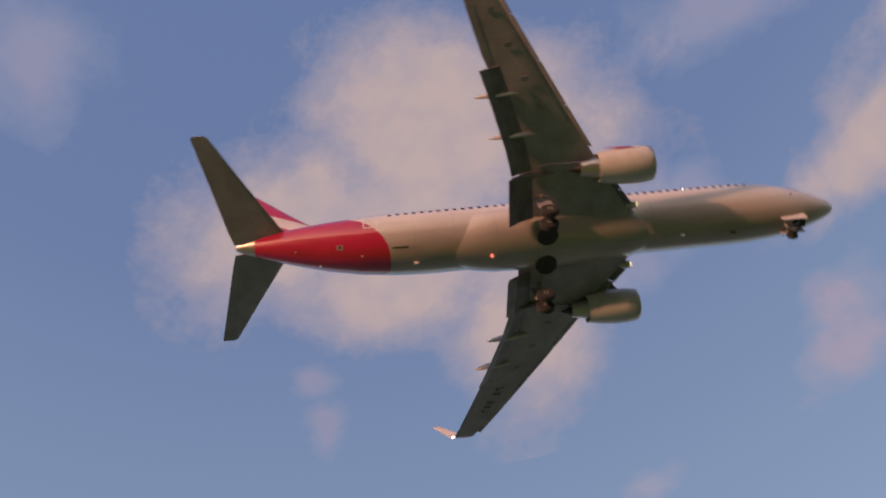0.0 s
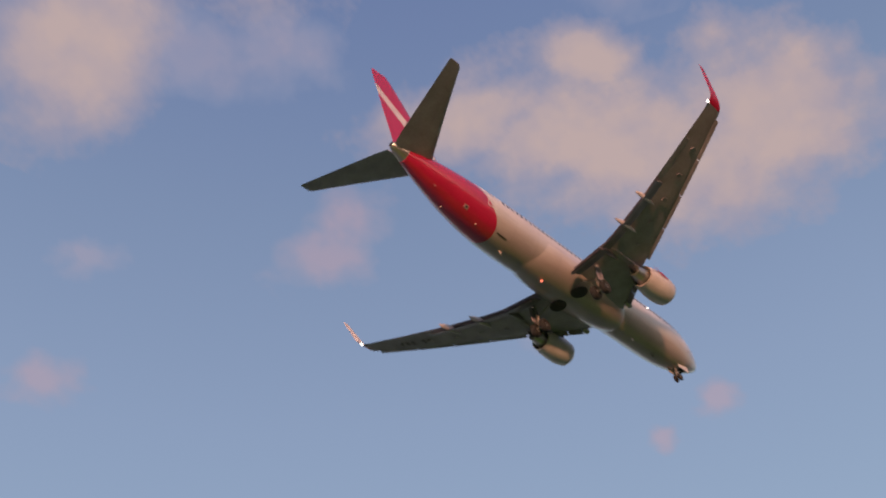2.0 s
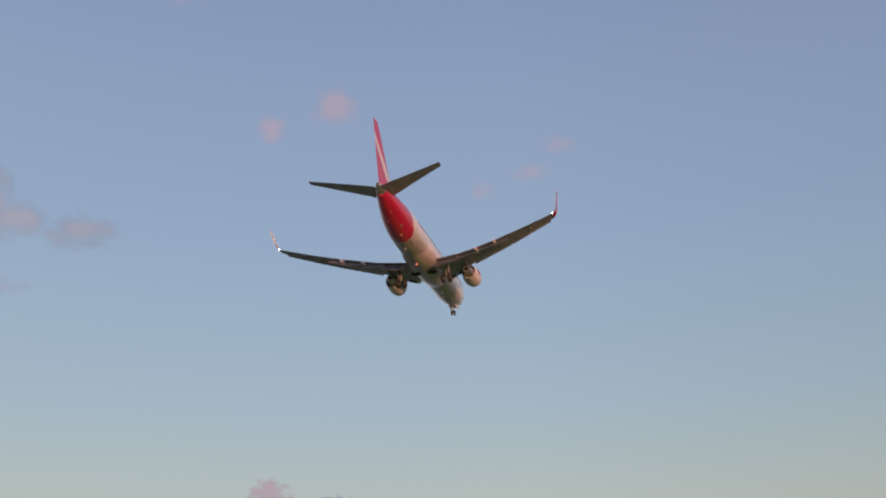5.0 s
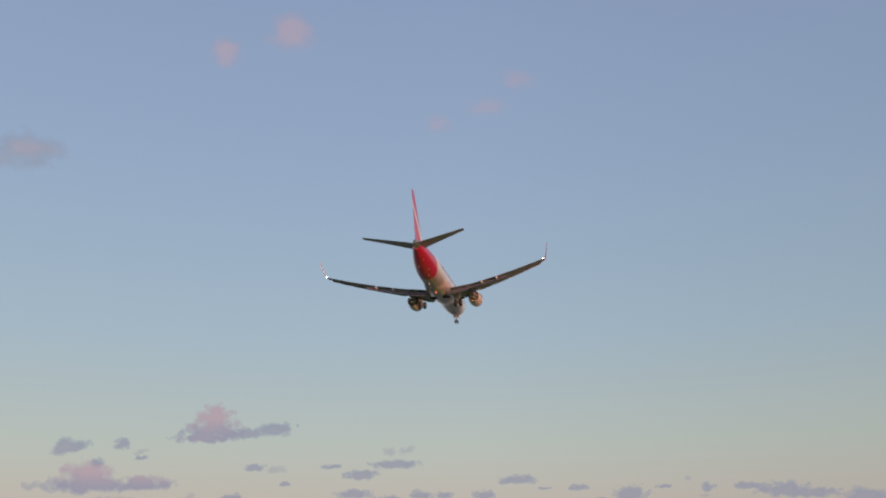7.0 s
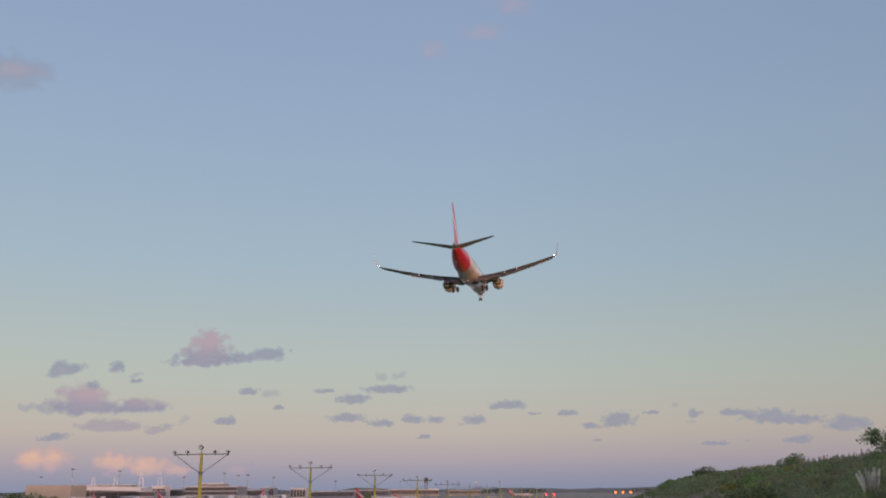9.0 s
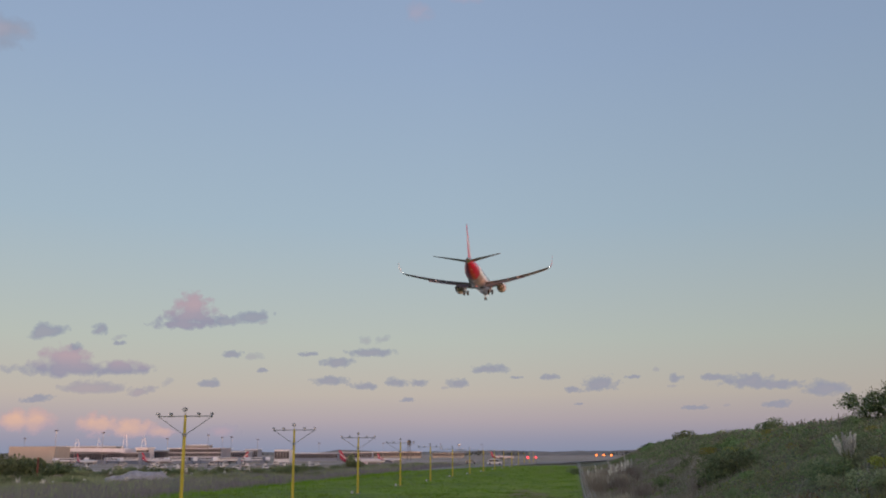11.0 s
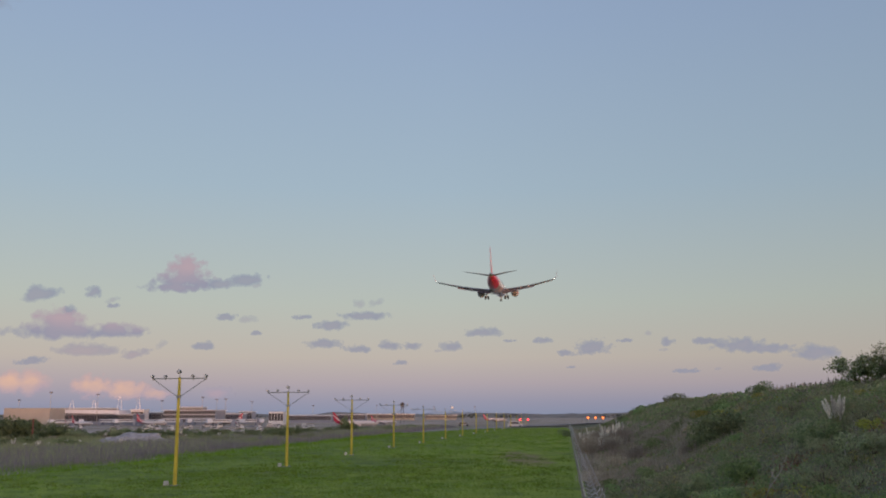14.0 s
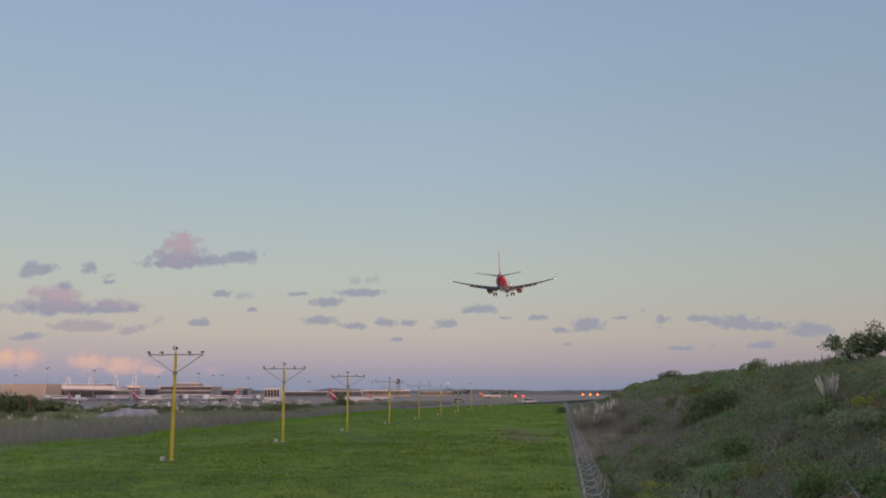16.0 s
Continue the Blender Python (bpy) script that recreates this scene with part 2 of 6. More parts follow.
# ---- the airliner: x forward, y to its left, z up; s is the station behind the nose ----
FUSELAGE = [(-0.34, -0.47, 0.03, 0.03), (-0.2, -0.46, 0.27, 0.25), (0.1, -0.44, 0.5, 0.48), (0.6, -0.413, 0.763, 0.735), (1.3, -0.367, 1.037, 1.035), (2.2, -0.307, 1.313, 1.367),
            (3.2, -0.22, 1.55, 1.68), (4.4, -0.13, 1.75, 1.89), (5.8, -0.1, 1.87, 2.02), (7.2, -0.1, 1.9, 2.04), (12, -0.1, 1.9, 2.04), (18, -0.1, 1.9, 2.04),
            (24.2, -0.1, 1.9, 2.04), (26, -0.1, 1.9, 2.03), (28, -0.04, 1.85, 1.96), (30, 0.1, 1.71, 1.79), (32, 0.35, 1.466, 1.522), (34, 0.68, 1.098, 1.156),
            (35.4, 0.928, 0.792, 0.865), (36.3, 1.08, 0.55, 0.63)]


def hull(s):
    for a, b in zip(FUSELAGE, FUSELAGE[1:]):
        if a[0] <= s <= b[0]:
            f = (s - a[0]) / (b[0] - a[0])
            return [a[i] + (b[i] - a[i]) * f for i in (1, 2, 3)]
    return FUSELAGE[-1][1:]


def on_hull(s, angle, out=0.0):
    """The point of the skin at station s; angle in degrees from the belly towards the left side."""
    z, w, h = hull(s)
    a = radians(angle)
    return Vector((-s, (w + out) * math.sin(a), z - (h + out) * math.cos(a)))


def skin_patch(s0, s1, a0, a1, out, n=4):
    """A thin plate that lies on the skin."""
    bm = bmesh.new()
    rows = []
    for o in (out, out - 0.03):
        rows.append([[bm.verts.new(on_hull(s0 + (s1 - s0) * i / n, a0 + (a1 - a0) * j / n, o)) for j in range(n + 1)] for i in range(n + 1)])
    for g in rows:
        for i in range(n):
            for j in range(n):
                bm.faces.new((g[i][j], g[i + 1][j], g[i + 1][j + 1], g[i][j + 1]))
    t, u = rows
    rim = [(i, 0) for i in range(n)] + [(n, j) for j in range(n)] + [(i, n) for i in range(n, 0, -1)] + [(0, j) for j in range(n, 0, -1)]
    for (i, j), (k, m) in zip(rim, rim[1:] + rim[:1]):
        bm.faces.new((t[i][j], t[k][m], u[k][m], u[i][j]))
    return bm


def skin_frame(s0, s1, a0, a1, wide, parent, label):
    """A painted outline on the skin: four strips in one mesh."""
    da = math.degrees(wide / 1.7)
    bm = skin_patch(s0, s1, a0, a0 + da, 0.008)
    for q in ((s0, s1, a1 - da, a1), (s0, s0 + wide, a0, a1), (s1 - wide, s1, a0, a1)):
        bm = join(bm, skin_patch(*q, 0.010))
    return part("door_outline", bm, M_LINE, parent, label)


# half span: station of the leading edge, chord, height, thickness
WING = [(1.2, 13.1, 7.3, -1.45, 0.13), (2.4, 13.95, 6.5, -1.33, 0.125), (5.0, 15.75, 4.75, -1.02, 0.115), (6.2, 16.5, 4.28, -0.88, 0.11),
        (9.5, 18.48, 3.32, -0.44, 0.105), (13.0, 20.55, 2.42, 0.14, 0.10), (16.2, 22.4, 1.58, 0.80, 0.10), (16.85, 22.8, 1.45, 0.94, 0.10)]


def wing_at(y):
    for a, b in zip(WING, WING[1:]):
        if a[0] <= y <= b[0]:
            f = (y - a[0]) / (b[0] - a[0])
            return [a[i] + (b[i] - a[i]) * f for i in (1, 2, 3)]
    return WING[-1][1:4]


def panel(y0, y1, depth, chord, drop, angle, side, front=False, thick=0.10):
    """A flap or slat between two spans, set at an angle behind or before the wing."""
    rings = []
    for i in range(5):
        y = y0 + (y1 - y0) * i / 4
        le, c, z = wing_at(y)
        ch = chord * (0.72 + 0.28 * c / 5.0)
        if front:
            rings.append(airfoil(le - ch * 0.36, ch, y * side, z - drop, thick, twist=-radians(angle)))
        else:
            rings.append(airfoil(le + c - depth, ch, y * side, z - drop, thick, twist=radians(angle)))
    return loft(rings)


def wheel(parent, centre, radius, width, name="wheel"):
    n = 24
    prof = [(-width / 2, radius * 0.55), (-width / 2, radius * 0.86), (-width * 0.36, radius * 0.97), (0, radius), (width * 0.36, radius * 0.97),
            (width / 2, radius * 0.86), (width / 2, radius * 0.55)]
    tyre = smooth(part(name, spun(prof, n, "y", centre), M_TYRE, parent))
    hub = spun([(-width * 0.40, 0.03), (-width * 0.52, radius * 0.2), (-width * 0.44, radius * 0.54), (width * 0.44, radius * 0.54), (width * 0.52, radius * 0.2), (width * 0.40, 0.03)], n, "y", centre)
    smooth(part("rim", hub, M_GEAR, tyre, "grey metal wheel rim"))
    return tyre


def build_airliner():
    plane = tagged(new("airliner"), "white and red twin-engine airliner landing with its wheels down", "airliner")
    # fuselage
    n = 40
    rings = []
    for s, z, w, h in FUSELAGE:
        rings.append([Vector((-s, w * math.sin(2 * math.pi * k / n), z - h * math.cos(2 * math.pi * k / n))) for k in range(n)])
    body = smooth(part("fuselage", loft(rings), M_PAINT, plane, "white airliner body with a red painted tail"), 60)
    cone = spun([(-36.28, 0.59), (-36.7, 0.47), (-37.15, 0.34), (-37.45, 0.22), (-37.48, 0.17), (-37.3, 0.14)], 20, "x", (0, 0, 1.10))
    for v in cone.verts:
        v.co.z += (-36.28 - v.co.x) * 0.12
    smooth(part("tail_cone", cone, M_BARE, plane, "bare metal tail cone with the exhaust of the auxiliary engine"))
    part("exhaust_port", spun([(-37.44, 0.145), (-37.485, 0.15)], 14, "x", (0, 0, 1.24)), M_WELL, plane)
    # belly fairing
    rings = []
    for s, w, h in ((12.0, 1.2, 1.98), (12.7, 1.62, 2.20), (13.6, 1.93, 2.33), (15, 2.08, 2.42), (17, 2.14, 2.45), (20, 2.14, 2.45), (22, 2.06, 2.42), (23.3, 1.85, 2.32), (24.3, 1.5, 2.17), (25.0, 1.1, 2.04)):
        rings.append([Vector((-s, w * math.sin(2 * math.pi * k / n) * (1.0 if math.cos(2 * math.pi * k / n) > 0 else 0.8), (-h if math.cos(2 * math.pi * k / n) > 0 else -0.6) * abs(math.cos(2 * math.pi * k / n)) ** 0.8)) for k in range(n)])
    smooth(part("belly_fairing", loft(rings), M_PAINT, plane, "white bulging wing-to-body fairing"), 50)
    for side in (1, -1):
        well = part("wheel_well", spun([(-2.465, 0.64), (-2.39, 0.66)], 26, "z", (-18.95, 1.02 * side, 0)), M_WELL, plane, "open dark wheel well")
        for q in range(3):
            part("well_pipe", tube([(-18.5 - 0.3 * q, 0.6 * side, -2.475), (-18.6 - 0.3 * q, 1.5 * side, -2.475)], 0.025, 6), M_DARK, well)
    # wings
    for side in (1, -1):
        sec = [airfoil(le, c, y * side, z, t) for y, le, c, z, t in WING]
        w = smooth(part("wing", loft(sec), M_WING, plane, "grey-bottomed swept wing"), 45)
        # winglet: a blended curve, then the straight blade
        let = []
        for f, dy, dz, dle, ch in ((0, 0, 0, 0, 1.45), (0.2, 0.20, 0.10, 0.18, 1.34), (0.4, 0.38, 0.32, 0.45, 1.15), (0.6, 0.50, 0.75, 0.85, 1.0), (1, 0.80, 2.22, 2.15, 0.55)):
            y, z, le = 16.85 + dy, 0.94 + dz, 22.8 + dle
            ring = airfoil(le, ch, 0, 0, 0.09)
            lean = min(f * 1.9, 1.0) * radians(74)
            let.append([Vector((p.x, (y - p.z * math.sin(lean)) * side, z + p.z * math.cos(lean))) for p in ring])
        tip = smooth(part("winglet", loft(let), (M_RED, M_WHITE), w, "upswept winglet, red outside and white inside"), 45)
        for k, face in enumerate(tip.data.polygons):
            if k % 18 < 9 and k < 72:
                face.material_index = 1
        # trailing edge: flaps down, aileron
        smooth(part("flap", panel(1.9, 4.75, 0.75, 1.40, 0.28, 26, side), M_FLAP, w, "inboard flap lowered for landing"), 45)
        smooth(part("flap", panel(1.9, 4.75, -0.25, 0.60, 0.80, 40, side), M_FLAP, w, "inboard rear flap lowered for landing"), 45)
        smooth(part("flap", panel(4.85, 11.0, 0.72, 1.18, 0.22, 25, side), M_FLAP, w, "outboard flap lowered for landing"), 45)
        smooth(part("flap", panel(4.85, 11.0, -0.12, 0.50, 0.60, 38, side), M_FLAP, w, "outboard rear flap lowered for landing"), 45)
        smooth(part("aileron", panel(11.3, 14.3, 0.50, 0.62, 0.02, 4, side, thick=0.12), M_WING, w), 45)
        # leading edge: slats and the inboard Krueger flap
        for a, b in ((6.0, 8.5), (8.56, 11.1), (11.16, 13.7), (13.76, 16.4)):
            smooth(part("slat", panel(a, b, 0, 0.62, 0.16, 24, side, front=True, thick=0.16), M_WING, w, "drooped grey leading-edge slat"), 45)
        for a, b in ((2.3, 3.2), (3.25, 4.15)):
            smooth(part("krueger_flap", panel(a, b, 0, 0.62, 0.42, 50, side, front=True, thick=0.10), M_FLAP, w, "dark leading-edge flap swung out"), 45)
        # flap track fairings
        for y, ln in ((4.55, 2.6), (7.05, 2.9), (9.45, 2.6)):
            le, c, z = wing_at(y)
            s0 = le + c * 0.52
            prof = [(0, 0.02), (0.15, 0.10), (0.4, 0.17), (0.65, 0.17), (0.85, 0.11), (1.0, 0.02)]
            rings = []
            for f, r in prof:
                s = s0 + ln * f + 0.35
                zz = z - 0.20 - 0.16 * f - 0.55 * max(0, f - 0.5) ** 1.2
                rings.append([Vector((-s, y * side + r * 0.85 * math.cos(2 * math.pi * k / 12), zz + r * 1.6 * math.sin(2 * math.pi * k / 12))) for k in range(12)])
            smooth(part("flap_track_fairing", loft(rings), M_WHITE if y > 5 else M_FLAP, w, "pale canoe-shaped flap track fairing" if y > 5 else ""))
        part("wing_tip_lamp", spun([(-24.20, 0.02), (-24.26, 0.07), (-24.36, 0.08), (-24.42, 0.03)], 10, "x", (0, 16.84 * side, 0.93)), G_WHITE, w, "glowing white tail-side navigation lamp")
        part("landing_lamp", spun([(-13.28, 0.16), (-13.32, 0.18), (-13.5, 0.17)], 14, "x", (0, 2.12 * side, -1.5)), G_WARM, w, "glowing landing lamp in the wing root")
        part("lamp_housing", spun([(-13.34, 0.23), (-13.6, 0.25), (-14.0, 0.15)], 14, "x", (0, 2.12 * side, -1.5)), M_BARE, w)
        # painted panel lines and access covers under the wing
        for i in range(5):
            y = 6.4 + i * 1.9
            le, c, z = wing_at(y)
            part("access_panel", box(-le - c * 0.40 - 0.2, y * side - 0.14, z - 0.062 * c, -le - c * 0.40 + 0.2, y * side + 0.14, z - 0.062 * c + 0.05), M_WING, w)
        if side == 1:
            # registration under the wing, as plain bars
            for i in range(6):
                if i == 2:
                    continue
                y = 12.1 + i * 0.42
                le, c, z = wing_at(y)
                part("marking_bar", box(-le - c * 0.56, y - 0.12, z - 0.040 * c - 0.01, -le - c * 0.34, y + 0.12, z - 0.030 * c), M_FLAP, w)
        # engine
        ey, ez = 4.95 * side, -1.86
        prof = [(-12.98, 0.80), (-12.86, 0.86), (-12.80, 0.93), (-12.90, 1.00), (-13.2, 1.06), (-13.65, 1.10), (-14.4, 1.09), (-15.3, 1.0), (-16.05, 0.86), (-16.05, 0.80), (-15.2, 0.78)]
        eng = smooth(part("engine_nacelle", spun(prof, 36, "x", (0, ey, ez)), M_WHITE, plane, "pale rounded jet engine nacelle"), 50)
        smooth(part("inlet_lip", spun([(-12.91, 0.79), (-12.78, 0.86), (-12.74, 0.93), (-12.80, 0.99), (-12.94, 1.02)], 36, "x", (0, ey, ez)), M_BARE, eng, "polished metal inlet ring"), 60)
        part("fan_disc", spun([(-13.4, 0.78), (-13.44, 0.78)], 30, "x", (0, ey, ez)), M_DARK, eng)
        smooth(part("spinner", spun([(-13.1, 0.01), (-13.2, 0.12), (-13.38, 0.24)], 18, "x", (0, ey, ez)), M_DARK, eng))
        smooth(part("core_cowl", spun([(-15.3, 0.70), (-16.1, 0.60), (-16.8, 0.47), (-17.05, 0.42), (-17.05, 0.38)], 28, "x", (0, ey, ez)), M_BARE, eng, "dull metal core cowl"), 50)
        smooth(part("exhaust_cone", spun([(-16.7, 0.30), (-17.2, 0.22), (-17.7, 0.04)], 20, "x", (0, ey, ez)), M_DARK, eng))
        part("fan_duct", spun([(-15.6, 0.79), (-15.64, 0.79)], 28, "x", (0, ey, ez)), M_DARK, eng)
        pyl = []
        for s, z0, z1, wd in ((13.3, ez + 1.04, ez + 1.10, 0.05), (14.2, ez + 1.0, ez + 1.22, 0.17), (15.6, ez + 0.75, -0.80, 0.21), (17.2, ez + 0.40, -1.0, 0.21), (18.6, ez + 0.62, -1.1, 0.14), (19.4, -1.12, -1.08, 0.03)):
            pyl.append([Vector((-s, ey + a * wd, z)) for a, z in ((-1, z0), (1, z0), (1, z1), (-1, z1))])
        part("pylon", loft(pyl), M_WING, eng, "grey engine pylon")
        st = bmesh.new()
        q = [(-13.9, 0.0), (-14.9, 0.0), (-14.7, 0.52), (-14.3, 0.50)]
        for off in (0.0, 0.05):
            st.faces.new([st.verts.new((x, ey - side * (0.86 + off + h * 0.55), ez + 0.66 + h * 0.9)) for x, h in q])
        fs = list(st.faces)
        for i in range(4):
            a, b = fs[0].verts[i], fs[0].verts[(i + 1) % 4]
            c2, d2 = fs[1].verts[(i + 1) % 4], fs[1].verts[i]
            st.faces.new((a, b, c2, d2))
        part("nacelle_strake", st, M_DARK, eng, "dark vortex strake")
        # red swash of the maker's mark, without letters
        bm = None
        for i in range(3):
            a0 = radians(2 + 10 * i)
            x0 = -13.9 - 0.25 * i
            r = 1.105
            p = [Vector((x0 - dx, ey + side * r * math.cos(a0 + da), ez + r * math.sin(a0 + da))) for dx, da in ((0, 0), (1.0, 0), (1.15, 0.15), (0.15, 0.15))]
            p2 = [v + Vector((0, side * 0.02, 0.01)) for v in p]
            bm = join(bm, loft([p, p2]))
        part("red_emblem", bm, M_RED, eng, "plain red emblem shapes")
        # main gear
        gx, gy = -19.2, 2.86 * side
        gear = smooth(part("main_gear", tube([(gx + 0.1, gy + 0.25 * side, -1.2), (gx, gy, -2.6), (gx, gy, -3.55)], [0.16, 0.14, 0.10], 12), M_GEAR, plane, "lowered main landing gear strut"))
        part("axle", tube([(gx, gy - 0.5, -3.55), (gx, gy + 0.5, -3.55)], 0.08, 10), M_GEAR, gear)
        part("drag_brace", tube([(gx, gy, -2.5), (gx + 0.2, 1.5 * side, -1.8)], 0.07, 8), M_GEAR, gear)
        part("torque_link", tube([(gx, gy, -2.7), (gx - 0.4, gy, -3.1), (gx, gy, -3.5)], 0.05, 6), M_GEAR, gear)
        for d in (-0.43, 0.43):
            wheel(gear, (gx, gy + d, -3.55), 0.565, 0.40)
        part("gear_door", box(gx - 0.45, gy + 0.30 * side - 0.02, -2.9, gx + 0.45, gy + 0.30 * side + 0.02, -1.5, bevel=0.015), M_WING, gear, "grey gear door")
        # tailplane
        tail = [airfoil(34.0, 3.5, 0.35 * side, 0.98, 0.09), airfoil(34.65, 3.12, 1.2 * side, 1.10, 0.09), airfoil(36.5, 1.98, 4.2 * side, 1.50, 0.085), airfoil(38.2, 0.98, 7.05 * side, 1.86, 0.08), airfoil(38.42, 0.74, 7.2 * side, 1.88, 0.06)]
        tp = smooth(part("tailplane", loft(tail), M_WING, plane, "grey tapered tailplane"), 45)
        # doors and windows
        for i in range(46):
            s = 5.6 + i * 0.50
            if 15.9 < s < 16.4:
                continue
            part("window", skin_patch(s - 0.11, s + 0.11, 98 * side, 107 * side, 0.012, 2), M_GLASS, plane)
        skin_frame(28.9, 29.75, 70 * side, 122 * side, 0.07, plane, "pale outline of the rear cabin door")
        skin_frame(4.0, 4.85, 70 * side, 122 * side, 0.05, plane, "pale outline of the front cabin door")
        part("stall_vane", tube([on_hull(3.0, 70 * side), on_hull(2.9, 70 * side, 0.18)], 0.03, 6), M_DARK, plane)
        # cockpit glass
        for a0, a1, s0, s1 in ((152, 176, 0.95, 1.75), (128, 150, 1.25, 2.1), (112, 127, 1.9, 2.7)):
            part("cockpit_window", skin_patch(s0, s1, a0 * side, a1 * side, 0.014), M_GLASS, plane, "dark cockpit window")
    # fin
    fin = []
    for z, le, ch in ((1.6, 31.6, 5.7), (2.2, 32.15, 5.25), (4.5, 33.95, 3.95), (7.0, 35.75, 2.62), (8.45, 36.8, 1.85), (8.75, 37.15, 1.45)):
        ring = airfoil(le, ch, 0, 0, 0.09)
        fin.append([Vector((p.x, p.z - 0.012 * ch, z)) for p in ring])
    f = smooth(part("fin", loft(fin), M_FIN, plane, "red tail fin with a sweeping white band"), 45)
    dors = [[Vector((-s, a * w, z)) for a, z in ((-1, z0), (1, z0), (0.2, z1), (-0.2, z1))] for s, z0, z1, w in ((28.2, 1.7, 1.86, 0.04), (30.5, 1.7, 2.35, 0.12), (33.2, 1.7, 3.15, 0.14))]
    part("dorsal_fin", loft(dors), M_FIN, f)
    part("rudder_gap", tube([(-36.0, 0.0, 2.0), (-37.9, 0.0, 8.4)], 0.03, 6), M_DARK, f)
    # nose gear
    ng = smooth(part("nose_gear", tube([(-3.6, 0, -1.7), (-3.64, 0, -2.6), (-3.64, 0, -3.02)], [0.11, 0.09, 0.07], 12), M_GEAR, plane, "lowered nose landing gear strut"))
    part("axle", tube([(-3.64, -0.28, -3.02), (-3.64, 0.28, -3.02)], 0.05, 8), M_GEAR, ng)
    part("drag_brace", tube([(-3.64, 0, -2.5), (-2.5, 0, -1.75)], 0.05, 8), M_GEAR, ng)
    for d in (-0.2, 0.2):
        wheel(ng, (-3.64, d, -3.02), 0.345, 0.20)
        part("gear_door", box(-3.95, d * 2.4 - 0.02, -2.25, -2.3, d * 2.4 + 0.02, -1.62, bevel=0.015), M_WHITE, ng, "white nose gear door hanging open")
    part("taxi_lamp", spun([(-3.45, 0.09), (-3.52, 0.10), (-3.6, 0.05)], 10, "x", (0, 0, -2.4)), M_BARE, ng)
    part("gear_bay", box(-3.9, -0.36, -1.86, -2.2, 0.36, -1.62), M_WELL, plane, "dark nose gear bay")
    # lamps, blades and drains on the belly
    part("beacon", spun([(-2.42, 0.10), (-2.55, 0.08), (-2.58, 0.02)], 12, "z", (-22.3, 0, 0.0)), G_BEACON, plane, "glowing red belly beacon")
    part("side_lamp", spun([(-1.84, 0.045), (-1.93, 0.04), (-1.95, 0.015)], 10, "y", (-9.6, 0, 0.35)), G_WHITE, plane, "bright lamp on the body side")
    for s, a in ((6.9, 2), (10.2, -3), (26.6, 4)):
        bm = loft([[on_hull(s, a) + Vector(q) for q in ((0, -0.02, 0.03), (-0.35, -0.02, 0.03), (-0.35, 0.02, 0.03), (0, 0.02, 0.03))],
                   [on_hull(s, a) + Vector(q) for q in ((-0.15, -0.01, -0.25), (-0.35, -0.01, -0.25), (-0.35, 0.01, -0.25), (-0.15, 0.01, -0.25))]])
        part("blade_antenna", bm, M_WHITE if s > 8 else M_DARK, plane)
    part("tail_skid", loft([[Vector((-30.2, a * 0.07, -1.32 + b)) for a, b in ((-1, 0), (1, 0), (1, 0.4), (-1, 0.4))], [Vector((-31.1, a * 0.06, -1.20 + b)) for a, b in ((-1, 0), (1, 0), (1, 0.4), (-1, 0.4))]]), M_LINE, plane, "pale tail skid")
    part("service_panel", skin_patch(27.2, 28.15, -27, -24, 0.02), M_BARS, plane, "dark open service slot")
    part("outflow_valve", skin_patch(31.05, 31.42, -34, -24, 0.02), M_PLATE, plane, "pale framed valve plate")
    part("valve_opening", skin_patch(31.13, 31.32, -32, -27, 0.03), M_DARK, plane)
    for s, a in ((29.9, -12), (32.4, 20), (33.8, -18)):
        part("drain_mast", tube([on_hull(s, a), on_hull(s + 0.1, a, 0.16)], 0.04, 6), M_LINE, plane)
    return plane


airliner = build_airliner()


def airliner_pose(x, y, z, heading, pitch, bank):
    return (Matrix.Translation((x, y, z)) @ Matrix.Rotation(radians(-heading), 4, "Z") @ Matrix.Rotation(radians(pitch), 4, "X")
            @ Matrix.Rotation(radians(bank), 4, "Y") @ Matrix.Rotation(radians(90), 4, "Z"))


